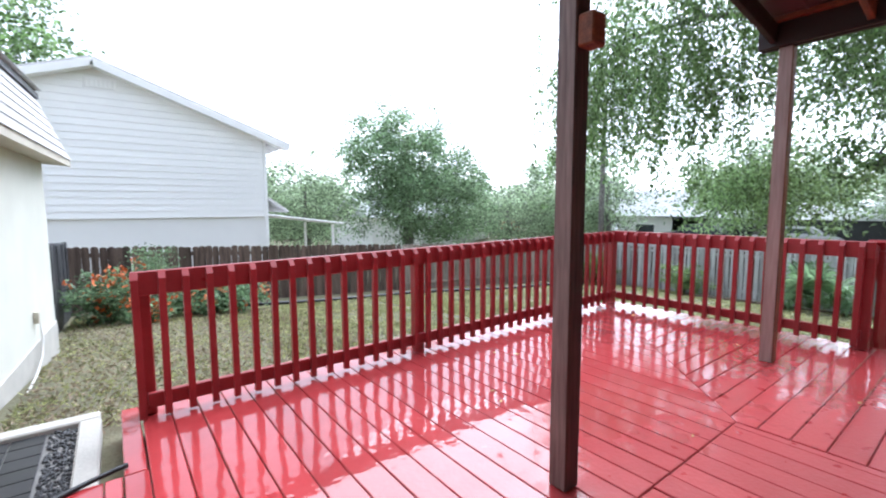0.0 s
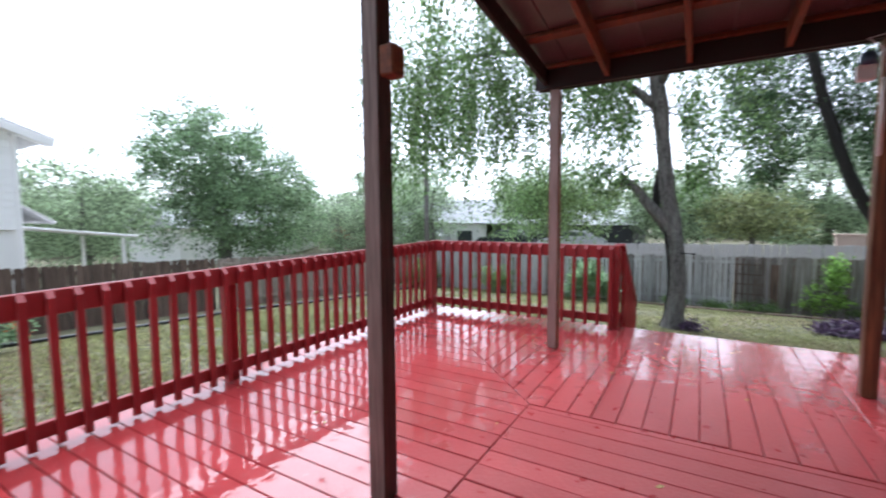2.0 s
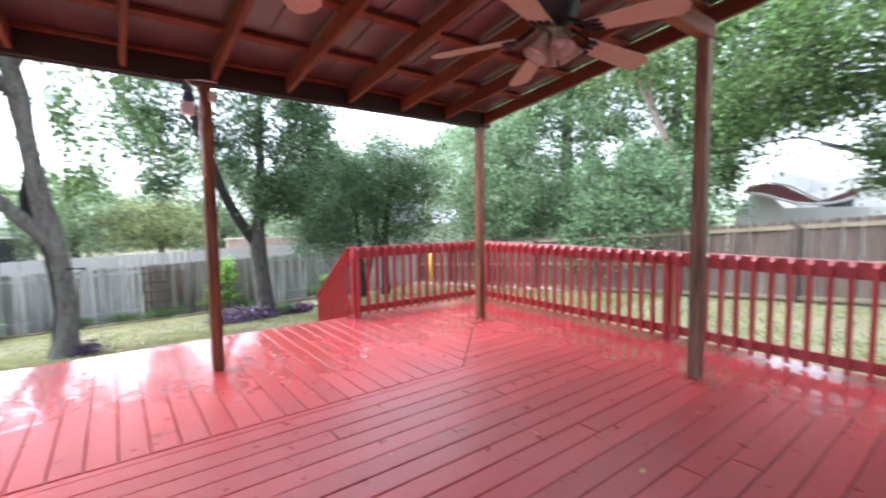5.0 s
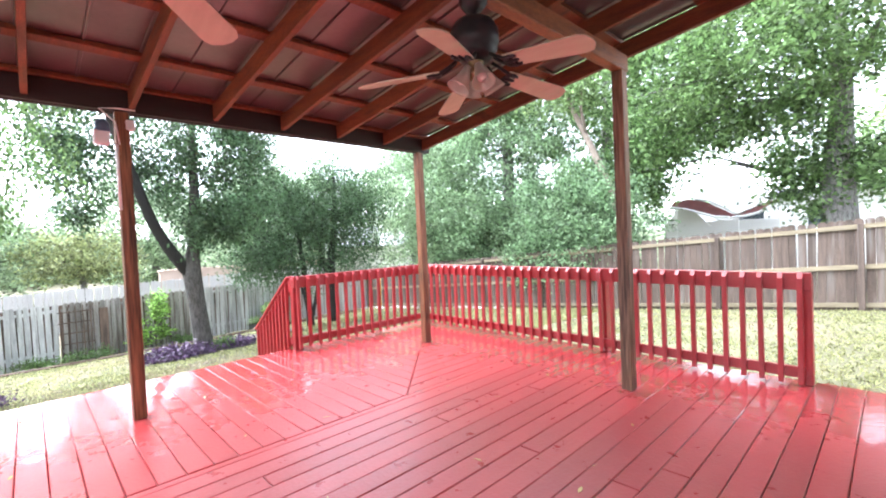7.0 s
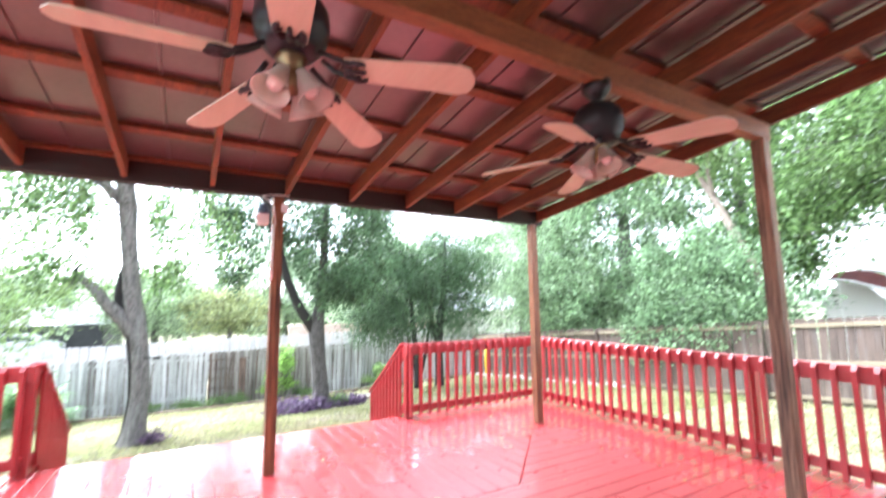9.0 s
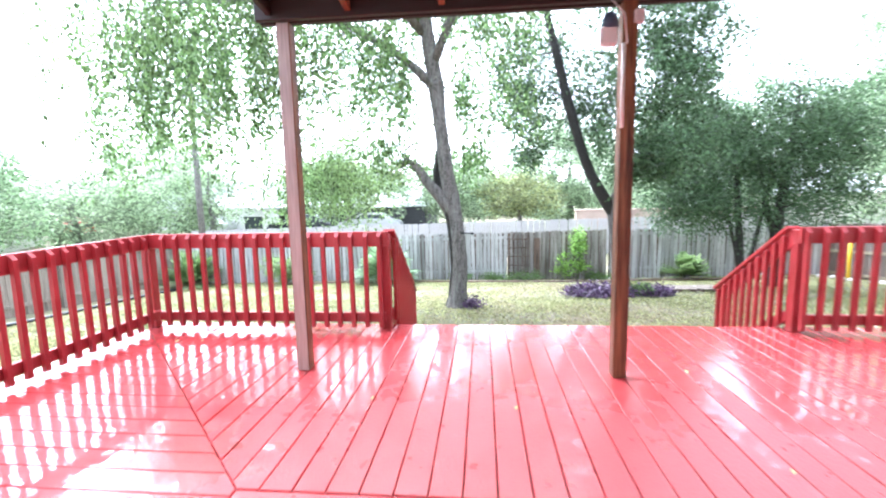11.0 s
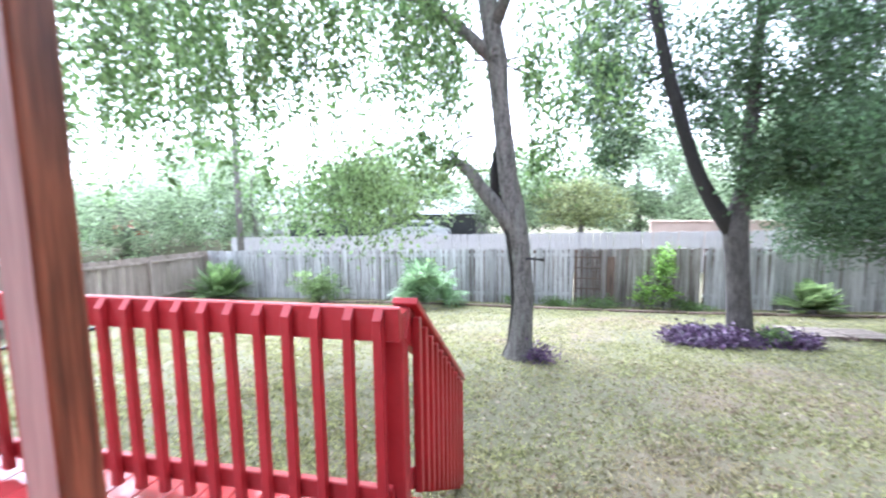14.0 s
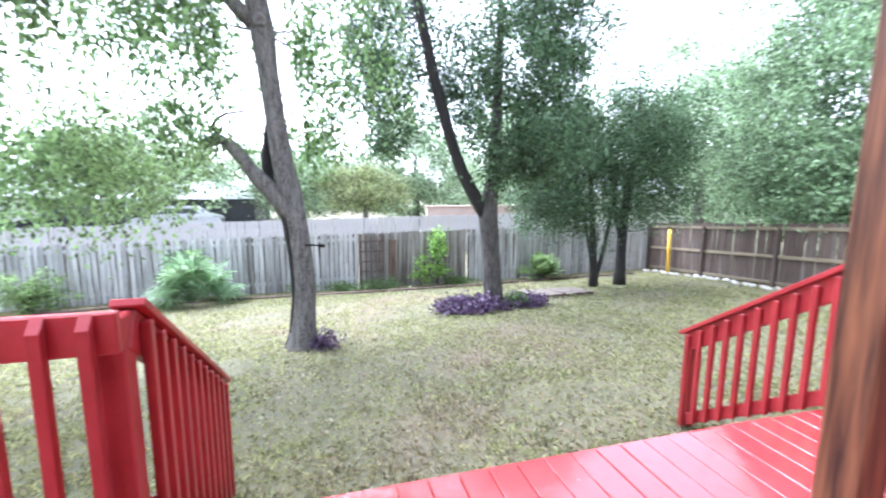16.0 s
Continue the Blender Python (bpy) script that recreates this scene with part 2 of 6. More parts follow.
CONCRETE = material("pale_concrete", (0.36, 0.35, 0.32), (0.52, 0.50, 0.46), 0.85, 4, 60, 0.3, per_piece=0.05)
BARK_PALE = material("pale_tan_bark", (0.16, 0.12, 0.095), (0.34, 0.28, 0.23), 0.9, 4, 16, 0.6, (5, 5, 1.2), per_piece=0, depth=0.02)
BARK = material("grey_brown_bark", (0.060, 0.055, 0.051), (0.285, 0.268, 0.248), 0.95, 4, 16, 1.0, (5, 5, 1.2), per_piece=0.08, stain=(0.26, 0.27, 0.24), stain_scale=3.2, stain_from=0.52, depth=0.03, grain=1.9)
BARK_DARK = material("rain_dark_bark", (0.030, 0.026, 0.024), (0.150, 0.136, 0.124), 0.9, 4, 16, 1.0, (5, 5, 1.2), per_piece=0, stain=(0.035, 0.030, 0.028), stain_scale=1.4, stain_from=0.52, depth=0.03, grain=1.5)
BARK_WET = material("wet_dark_bark", (0.008, 0.007, 0.006), (0.034, 0.029, 0.026), 0.7, 4, 16, 1.0, (5, 5, 1.2), per_piece=0.08, depth=0.03, grain=1.2)
LEAF_HOLLY = material("deep_green_leaves", (0.050, 0.098, 0.046), (0.125, 0.196, 0.094), 0.4, 0.8, 5, 0, per_piece=0, transmit=0.4)
WETSTONE = material("wet_grey_stone", (0.14, 0.135, 0.13), (0.27, 0.26, 0.25), 0.5, 4, 50, 0.3, per_piece=0.15)
LEAF = material("glossy_green_leaves", (0.064, 0.128, 0.042), (0.232, 0.340, 0.126), 0.45, 0.8, 5, 0, coords="Object", per_piece=0, transmit=0.5)
LEAF_DARK = material("dark_green_leaves", (0.046, 0.094, 0.044), (0.142, 0.218, 0.104), 0.45, 0.8, 5, 0, per_piece=0, transmit=0.5)
LEAF_LIGHT = material("light_green_leaves", (0.165, 0.260, 0.100), (0.320, 0.430, 0.190), 0.5, 0.5, 4, 0, per_piece=0, transmit=0.5)
LEAF_LIME = material("lime_green_leaves", (0.20, 0.36, 0.08), (0.36, 0.55, 0.16), 0.5, 0.5, 4, 0, per_piece=0, transmit=0.5)
LEAF_BLUE = material("blue_green_leaves", (0.142, 0.232, 0.122), (0.300, 0.405, 0.222), 0.5, 0.5, 4, 0, per_piece=0, transmit=0.5)
LEAF_TEAL = material("teal_green_leaves", (0.140, 0.238, 0.122), (0.270, 0.385, 0.212), 0.5, 0.5, 4, 0, per_piece=0, transmit=0.5)
# far foliage: distance haze is put into this paler green
LEAF_FAR = material("haze_paled_green_leaves", (0.25, 0.34, 0.21), (0.44, 0.53, 0.34), 0.6, 0.5, 4, 0, per_piece=0, transmit=0.5)
LEAF_YELLOW = material("yellow_green_leaves", (0.20, 0.25, 0.11), (0.36, 0.38, 0.18), 0.5, 0.5, 4, 0, per_piece=0, transmit=0.5)
PURPLE = material("purple_leaves", (0.050, 0.030, 0.062), (0.150, 0.090, 0.175), 0.5, 6, 30, 0, per_piece=0, transmit=0.2)
ORANGE = material("orange_petals", (0.55, 0.10, 0.03), (0.75, 0.22, 0.06), 0.6, 6, 30, 0, per_piece=0)
LAWN = material("damp_lawn", (0.090, 0.088, 0.048), (0.185, 0.175, 0.100), 0.9, 1.2, 38, 0.6, coords="Object", per_piece=0, stain=(0.17, 0.135, 0.092), stain_scale=0.45, stain_from=0.53, depth=0.03, grain=1.3)
BLADE = material("grass_blades", (0.222, 0.246, 0.100), (0.408, 0.408, 0.200), 0.6, 0.9, 12, 0, per_piece=0, transmit=0.5, stain=(0.32, 0.265, 0.165), stain_scale=0.9, stain_from=0.55)
MULCH = material("dead_leaf_litter", (0.20, 0.150, 0.100), (0.36, 0.285, 0.205), 0.9, 8, 40, 0.5)
DRYLITTER = material("bleached_leaf_litter", (0.30, 0.25, 0.17), (0.52, 0.46, 0.36), 0.9, 8, 40, 0.3)
BLACK = material("black_metal", (0.012, 0.013, 0.015), (0.03, 0.03, 0.034), 0.4, 5, 40, 0.05, metal=0.3, per_piece=0)
DARK = material("dark_paint_and_shade", (0.03, 0.032, 0.036), (0.06, 0.062, 0.068), 0.5, 3, 20, 0.05)
BLADEWOOD = material("pale_maple_veneer", (0.46, 0.42, 0.305), (0.58, 0.55, 0.415), 0.45, 3, 30, 0.04, (1, 8, 8), per_piece=0.03)
BRASS = material("aged_brass", (0.24, 0.17, 0.09), (0.36, 0.27, 0.15), 0.35, 6, 40, 0.05, metal=0.8, per_piece=0)
GLASS_SHADE = material("frosted_glass", (0.60, 0.55, 0.50), (0.72, 0.66, 0.60), 0.25, 4, 30, 0, per_piece=0, transmit=0.45)
BULB = material("white_bulb_glass", (0.80, 0.76, 0.72), (0.86, 0.82, 0.78), 0.2, 4, 30, 0, per_piece=0)
BLUEPLASTIC = material("blue_grey_plastic", (0.03, 0.06, 0.10), (0.06, 0.11, 0.17), 0.4, 5, 30, 0.05)
WHITEPLASTIC = material("white_plastic", (0.62, 0.61, 0.58), (0.74, 0.73, 0.70), 0.4, 5, 30, 0.03, per_piece=0)
YELLOW = material("yellow_plastic", (0.72, 0.42, 0.02), (0.80, 0.52, 0.04), 0.4, 5, 30, 0.03)
REDCAR = material("red_car_paint", (0.42, 0.02, 0.02), (0.50, 0.04, 0.035), 0.25, 2, 20, 0, per_piece=0)
SILVERCAR = material("silver_car_paint", (0.55, 0.56, 0.58), (0.66, 0.67, 0.69), 0.25, 2, 20, 0, per_piece=0.08)
CARS = material("dark_car_paint", (0.02, 0.022, 0.028), (0.035, 0.038, 0.045), 0.2, 2, 20, 0, per_piece=0.3)
MAROON = material("maroon_fabric", (0.10, 0.025, 0.022), (0.18, 0.05, 0.042), 0.8, 3, 30, 0.1)
GLASS = material("dark_window_glass", (0.04, 0.05, 0.06), (0.07, 0.08, 0.09), 0.08, 2, 10, 0, rough_spread=0.03)
DRYLEAF = material("fallen_yellow_leaf", (0.45, 0.30, 0.10), (0.62, 0.48, 0.22), 0.6, 8, 60, 0.1)


# ---- mesh helpers ----
def link(name, me, mat, parent=None, label=""):
    ob = new(name, me)
    if mat and not me.materials:
        me.materials.append(mat)
    if parent:
        ob.parent = parent
    if label:
        ob["label"] = label
    return ob


def part(name, bm, mat, parent, label=""):
    me = bpy.data.meshes.new(name)
    bm.normal_update()
    bm.to_mesh(me)
    bm.free()
    return link(name, me, mat, parent, label)


def thing(name, at, label, category, group="", kind=""):
    ob = new(name)
    ob.location = at
    return tagged(ob, label, category, group, kind)


def prism(bm, pts, z0, z1, edge=0.004):
    """An upright prism on the outline pts with its top edges eased."""
    c = Vector((sum(p[0] for p in pts) / len(pts), sum(p[1] for p in pts) / len(pts)))
    inner = []
    for i, p in enumerate(pts):
        a, b = Vector(pts[i - 1][:2]), Vector(pts[(i + 1) % len(pts)][:2])
        q = Vector(p[:2])
        d = ((a - q).normalized() + (b - q).normalized())
        d = d.normalized() if d.length > 1e-6 else (c - q).normalized()
        inner.append(q + d * edge * 1.4)
    rings = [[bm.verts.new((p[0], p[1], z0)) for p in pts], [bm.verts.new((p[0], p[1], z1 - edge)) for p in pts], [bm.verts.new((p[0], p[1], z1)) for p in inner]]
    n = len(pts)
    for lo, hi in zip(rings, rings[1:]):
        for i in range(n):
            bm.faces.new((lo[i], lo[(i + 1) % n], hi[(i + 1) % n], hi[i]))
    bm.faces.new(rings[2])
    bm.faces.new(list(reversed(rings[0])))
    return bm


def box(sx, sy, sz, at=(0, 0, 0), edge=0.004, bm=None, m=None):
    """A box whose base stands at at, with eased edges."""
    bm = bm or bmesh.new()
    made = bmesh.ops.create_cube(bm, size=1.0, matrix=Matrix.Translation((at[0], at[1], at[2] + sz / 2)) @ Matrix.Diagonal((sx, sy, sz, 1)))
    vs = made["verts"]
    if edge:
        es = list({e for v in vs for e in v.link_edges})
        r = bmesh.ops.bevel(bm, geom=es, offset=edge, segments=1, affect="EDGES")
        vs = list({v for f in r["faces"] for v in f.verts} | {v for v in vs if v.is_valid})
    if m is not None:
        bmesh.ops.transform(bm, matrix=m, verts=vs)
    return bm


CACHE = {}


def piece(name, sx, sy, sz, mat, parent, m, edge=0.004):
    """A box-shaped piece at the pose m under parent; alike pieces share one mesh."""
    key = (round(sx, 4), round(sy, 4), round(sz, 4), mat.name, edge)
    if key not in CACHE:
        bm = box(sx, sy, sz, edge=edge)
        me = bpy.data.meshes.new(name)
        bm.to_mesh(me)
        bm.free()
        CACHE[key] = me
    ob = link(name, CACHE[key], mat, parent)
    ob.matrix_basis = m
    return ob


def tube(bm, pts, radii, sides=10):
    """A closed tube along pts."""
    rings = []
    pts = [Vector(p) for p in pts]
    for i, p in enumerate(pts):
        d = (pts[min(i + 1, len(pts) - 1)] - pts[max(i - 1, 0)]).normalized()
        a = d.cross(Vector((0.3, 1, 0.1)))
        a = (a if a.length > 0.05 else d.cross(Vector((1, 0, 0)))).normalized()
        b = d.cross(a)
        r = radii[i] if hasattr(radii, "__len__") else radii
        rings.append([bm.verts.new(p + r * (math.cos(2 * math.pi * k / sides) * a + math.sin(2 * math.pi * k / sides) * b)) for k in range(sides)])
    for lo, hi in zip(rings, rings[1:]):
        for k in range(sides):
            f = bm.faces.new((lo[k], lo[(k + 1) % sides], hi[(k + 1) % sides], hi[k]))
            f.smooth = True
    bm.faces.new(list(reversed(rings[0])))
    bm.faces.new(rings[-1])
    return bm


def lathe(bm, profile, sides=20, m=Matrix()):
    """A turned body: profile of (radius, height)."""
    rings = [[bm.verts.new(m @ Vector((r * math.cos(2 * math.pi * k / sides), r * math.sin(2 * math.pi * k / sides), z))) for k in range(sides)] for r, z in profile]
    for lo, hi in zip(rings, rings[1:]):
        for k in range(sides):
            f = bm.faces.new((lo[k], lo[(k + 1) % sides], hi[(k + 1) % sides], hi[k]))
            f.smooth = True
    return bm


def mesh_of(name, verts, faces4):
    """A mesh from arrays of places and of quads."""
    me = bpy.data.meshes.new(name)
    me.vertices.add(len(verts))
    me.vertices.foreach_set("co", verts.astype(np.float32).ravel())
    me.loops.add(faces4.size)
    me.loops.foreach_set("vertex_index", faces4.astype(np.int32).ravel())
    me.polygons.add(len(faces4))
    me.polygons.foreach_set("loop_start", np.arange(0, faces4.size, 4, dtype=np.int32))
    me.update(calc_edges=True)
    return me


def leaf_mesh(name, places, size, rng, droop=0.5, slim=0.5):
    """Small folded leaves at the places, hanging more the higher droop is."""
    n = len(places)
    az, tilt = rng.uniform(0, 2 * np.pi, n), rng.normal(-droop, 0.5, n)
    s = size * rng.uniform(0.6, 1.3, n)
    d = np.stack([np.cos(az) * np.cos(tilt), np.sin(az) * np.cos(tilt), np.sin(tilt)], 1)
    w = np.cross(d, rng.normal(0, 1, (n, 3)))
    w /= np.linalg.norm(w, axis=1)[:, None] + 1e-9
    up = np.cross(d, w)
    a, b = s[:, None] * d, (s * slim * 0.5)[:, None] * w
    fold = (s * 0.08)[:, None] * up
    v = np.stack([places, places + 0.5 * a + b + fold, places + a, places + 0.5 * a - b + fold], 1).reshape(-1, 3)
    return mesh_of(name, v, np.arange(4 * n).reshape(-1, 4))


def clumps(rng, centre, radii, n_clumps, per, spread, hollow=0.55, hang=0.0):
    """Leaf places in clumps that fill an uneven ellipsoid, denser towards its skin; hang draws the clumps out downwards."""
    u = rng.normal(0, 1, (n_clumps, 3))
    u /= np.linalg.norm(u, axis=1)[:, None]
    r = rng.uniform(hollow, 1.0, n_clumps) ** 0.7 * (1 + 0.22 * np.sin(3 * u[:, 0] + 5 * u[:, 1] + centre[0]) * np.cos(4 * u[:, 2] + centre[1]))
    c = np.array(centre) + u * r[:, None] * np.array(radii)
    k = rng.poisson(per, n_clumps).clip(3)
    sp = spread * rng.uniform(0.6, 1.4, n_clumps)
    idx = np.repeat(np.arange(n_clumps), k)
    p = c[idx] + rng.normal(0, 1, (len(idx), 3)) * sp[idx][:, None] * np.array([1, 1, 0.7])
    p[:, 2] -= hang * rng.uniform(0, 1, len(idx)) ** 1.5 * (0.4 + rng.uniform(0, 1, n_clumps)[idx])
    return p, c


def strands(rng, tops, length, per, spread=0.06):
    """Leaf places along thin hanging twigs."""
    out = []
    for t in tops:
        ln = length * rng.uniform(0.4, 1.3)
        k = int(per * ln)
        s = np.sort(rng.uniform(0, 1, k))
        sway = rng.normal(0, 0.25, 2)
        out.append(np.stack([t[0] + sway[0] * s + rng.normal(0, spread, k), t[1] + sway[1] * s + rng.normal(0, spread, k), t[2] - ln * s], 1))
    return np.concatenate(out)


def tree(name, at, stems, leaf_sets, label, leaf_label, bark=BARK, twig_ends=(), group="trees", wet_stems=()):
    """stems: lists of (x, y, z, radius) from the base; leaf_sets: (places, size, material, droop). All in world places."""
    ob = thing(name, at, label, "tree", group)
    o = Vector(at)
    bm = bmesh.new()
    for stem in stems:
        tube(bm, [Vector(p[:3]) - o for p in stem], [p[3] for p in stem], 12)
    trunk = part("trunk", bm, bark, ob)
    for stem in wet_stems:
        part("branch", tube(bmesh.new(), [Vector(p[:3]) - o for p in stem], [p[3] for p in stem], 12), BARK_WET, ob, "rain-dark branch")
    if len(twig_ends):
        bm = bmesh.new()
        for a, b in twig_ends:
            a, b = Vector(a) - o, Vector(b) - o
            mid = (a + b) / 2 + Vector((0, 0, 0.12 * (b - a).length))
            w = 0.010 + 0.008 * (b - a).length
            tube(bm, [a, mid, b], [w, 0.6 * w, 0.25 * w], 5)
        part("limb", bm, bark, trunk)["kind"] = "stuff"
    for i, (p, size, mat, droop) in enumerate(leaf_sets):
        rng = np.random.default_rng(len(p) + i)
        link("crown", leaf_mesh("crown", p - np.array(at), size, rng, droop), mat, ob, leaf_label)["kind"] = "stuff"
    return ob


# ---- ground ----
def ground_at(x, y):
    left = np.interp(x, [-6, 0, 3.7, 7.2, 17.5, 24, 30, 45], [-0.8, -0.95, -1.18, -1.38, -2.1, -2.0, -1.35, -1.3])
    mid = np.interp(x, [-6, 0.3, 2, 6.6, 17.5, 24, 30, 45], [-0.12, -0.15, -0.3, -0.7, -1.95, -1.9, -1.35, -1.3])
    right = np.interp(x, [-6, 0, 5, 9, 17.5, 45], [-0.15, -0.4, -0.8, -1.1, -1.8, -2.2])
    wl_ = np.clip((y - 3.2) / 8.2, 0, 1)
    wr = np.clip((-y - 4) / 8.0, 0, 1)
    return mid + (left - mid) * wl_ + (right - mid) * wr


gx = np.concatenate([[-900, -300, -100, -40], np.arange(-20, 45, 0.5), [50, 70, 120, 300, 900]])
gy = np.concatenate([[-900, -300, -100, -50], np.arange(-30, 40, 0.5), [45, 60, 120, 300, 900]])
GX, GY = np.meshgrid(gx, gy, indexing="ij")
bumps = np.array([[0.02 * noise.noise((a * 1.3, b * 1.3, 0)) for b in gy] for a in gx])
GZ = ground_at(GX, GY) + bumps
nx, ny = len(gx), len(gy)
ids = np.arange(nx * ny).reshape(nx, ny)
quads = np.stack([ids[:-1, :-1], ids[1:, :-1], ids[1:, 1:], ids[:-1, 1:]], -1).reshape(-1, 4)
ground = link("ground", mesh_of("ground", np.stack([GX, GY, GZ], -1).reshape(-1, 3), quads), LAWN)
tagged(ground, "damp patchy green lawn sloping down from the deck", "lawn", kind="structure")
for p in ground.data.polygons:
    p.use_smooth = True

rng = np.random.default_rng(5)
N = 520000
px, py = 5.6 + 12.0 * rng.uniform(0, 1, N) ** 1.7, rng.uniform(-12, 11.2, N)
M = 150000
px, py = np.concatenate([px, 5.8 * rng.uniform(0, 1, M) ** 1.2 - 0.4]), np.concatenate([py, np.where(rng.uniform(0, 1, M) < 0.75, rng.uniform(3.6, 11, M), rng.uniform(-12, -5.4, M))])
keep = rng.uniform(0, 1, len(px)) < 0.45 + 0.55 * (np.sin(px * 1.7 + 1.3 * np.sin(py * 0.9)) * np.cos(py * 1.1 + px * 0.4) > -0.35)
keep &= (rng.uniform(0, 1, len(px)) < 0.45) | (np.sin(11 * px + 2.3 * np.sin(5 * py)) * np.cos(10 * py + 1.9 * np.sin(6 * px)) > -0.15)
keep &= ~((px < 1.8) & (py > 3) & (py < 9) & (rng.uniform(0, 1, len(px)) < 0.62))
px, py = px[keep], py[keep]
gp = np.stack([px, py, ground_at(px, py) - 0.005], 1)
grass = link("lawn_grass", leaf_mesh("lawn_grass", gp, 0.056, rng, -0.35, 0.30), BLADE)
tagged(grass, "short damp green grass blades with dry patches", "grass", kind="stuff")
litter_n = 700
lx, ly = rng.uniform(5.7, 13, litter_n), rng.uniform(-8, 6, litter_n)
lp = np.stack([lx, ly, ground_at(lx, ly) + 0.03], 1)
litter = link("leaf_litter", leaf_mesh("leaf_litter", lp, 0.05, rng, 0.0, 0.6), DRYLITTER)
tagged(litter, "scattered dry fallen leaves on the lawn", "leaves", kind="stuff")

lx, ly = np.concatenate([rng.uniform(-0.4, 3.0, 9000), 5.7 + 5 * rng.uniform(0, 1, 9000) ** 1.4]), np.concatenate([3.5 + 6.5 * rng.uniform(0, 1, 9000) ** 1.3, rng.normal(-2.0, 2.2, 9000)])
lp = np.stack([lx, ly, ground_at(lx, ly) + 0.03], 1)
litter = link("dead_grass", leaf_mesh("dead_grass", lp, 0.055, rng, 0.0, 0.22), MULCH)
tagged(litter, "brown dead grass and leaves on thin lawn", "grass", kind="stuff")

# ---- deck ----
deck = thing("deck_floor", (0, 0, 0), "rain-wet glossy red painted wooden deck boards, mitred at the corners", "deck", kind="structure")
PITCH, GAP, THICK = 0.1485, 0.0050, 0.036


def plank(pts):
    bm = bmesh.new()
    area = sum(pts[i - 1][0] * pts[i][1] - pts[i][0] * pts[i - 1][1] for i in range(len(pts)))
    prism(bm, pts if area > 0 else pts[::-1], -THICK, random.uniform(-0.0020, 0.0), 0.004)
    xs, ys = [p[0] for p in pts], [p[1] for p in pts]
    cx, cy = (min(xs) + max(xs)) / 2, (min(ys) + max(ys)) / 2
    lean, sway = random.uniform(-0.014, 0.014), random.uniform(-0.0006, 0.0006)
    across = 0 if max(xs) - min(xs) < max(ys) - min(ys) else 1
    for v in bm.verts:
        v.co.z += lean * (v.co[across] - (cx, cy)[across]) + sway * (v.co[1 - across] - (cx, cy)[1 - across])
    part("plank", bm, DECK, deck)


def lay_along_y(x0, x1, low, high, joints=()):
    """Boards along y between the functions low(x) and high(x)."""
    x = x0
    while x < x1 - 0.02:
        a, b = x, min(x + PITCH - GAP, x1)
        la, lb, ha, hb = low(a), low(b), high(a), high(b)
        if min(ha, hb) - max(la, lb) > 0.05:
            cut = random.choice(joints) + random.uniform(-0.3, 0.3) if joints and random.random() < 0.55 else None
            if cut and max(la, lb) + 0.3 < cut < min(ha, hb) - 0.3:
                plank([(a, la), (b, lb), (b, cut), (a, cut)])
                plank([(a, cut + 0.005), (b, cut + 0.005), (b, hb), (a, ha)])
            else:
                kink = [(SEAM_X, low(SEAM_X))] if a < SEAM_X < b else []
                plank([(a, la)] + kink + [(b, lb), (b, hb), (a, ha)])
        x += PITCH


SEAM_L, SEAM_R, SEAM_X, EDGE_X, EDGE_L, EDGE_R = 1.0, -2.70, 3.05, 5.49, 3.33, -5.05
lay_along_y(0.335, 5.33, lambda x: max(SEAM_L, x - SEAM_X + SEAM_L) + 0.0025, lambda x: EDGE_L)
lay_along_y(0.235, 0.325, lambda x: 2.535, lambda x: EDGE_L + 0.03)
lay_along_y(-0.43, 0.228, lambda x: SEAM_L + 0.0025, lambda x: 2.53)
lay_along_y(0.235, 0.33, lambda x: SEAM_L + 0.0025, lambda x: 2.53)
lay_along_y(-0.43, SEAM_X - 0.004, lambda x: EDGE_R, lambda x: SEAM_L - 0.0025, joints=(-1.2, -2.8, -3.6))
lay_along_y(SEAM_X, 5.3, lambda x: EDGE_R, lambda x: SEAM_R - (x - SEAM_X) - 0.006)
y = EDGE_R + 0.01
while y < EDGE_L - 0.1:
    a, b = y, y + PITCH - GAP
    def start(v):
        return SEAM_X + 0.005 + max(0.0, v - SEAM_L, SEAM_R - v)
    if start(a) < EDGE_X - 0.05 and start(b) < EDGE_X - 0.05:
        kink = [(start(q), q) for q in (SEAM_R, SEAM_L) if a < q < b]
        plank([(start(a), a), (EDGE_X, a), (EDGE_X, b), (start(b), b)] + kink)
    y += PITCH
frame_bm = bmesh.new()
for sx, sy, cx, cy in ((0.038, 8.3, EDGE_X - 0.03, -0.86), (5.1, 0.038, 2.9, EDGE_L - 0.03), (5.9, 0.038, 2.5, EDGE_R + 0.03), (0.038, 0.8, 0.26, 2.95), (0.66, 0.038, -0.1, 2.50)):
    box(sx, sy, 0.19, (cx, cy, -0.235), bm=frame_bm)
for i in range(13):
    box(0.038, 5.9 if i < 8 else 7.9, 0.14, (0.1 + 0.42 * i, -1.7 if i < 8 else -0.86, -0.18), bm=frame_bm)
joists = part("joist_frame", frame_bm, RED, deck)
legs = bmesh.new()
for cx in (0.5, 2.3, 4.0, 5.38):
    for cy in (3.2, 0.85, -2.8, -4.9):
        g = float(ground_at(cx, cy))
        if g < -0.25:
            box(0.089, 0.089, -0.2 - g + 0.1, (cx, cy, g - 0.1), bm=legs)
part("footing_posts", legs, RED, deck)

# ---- railings ----
H = 0.914


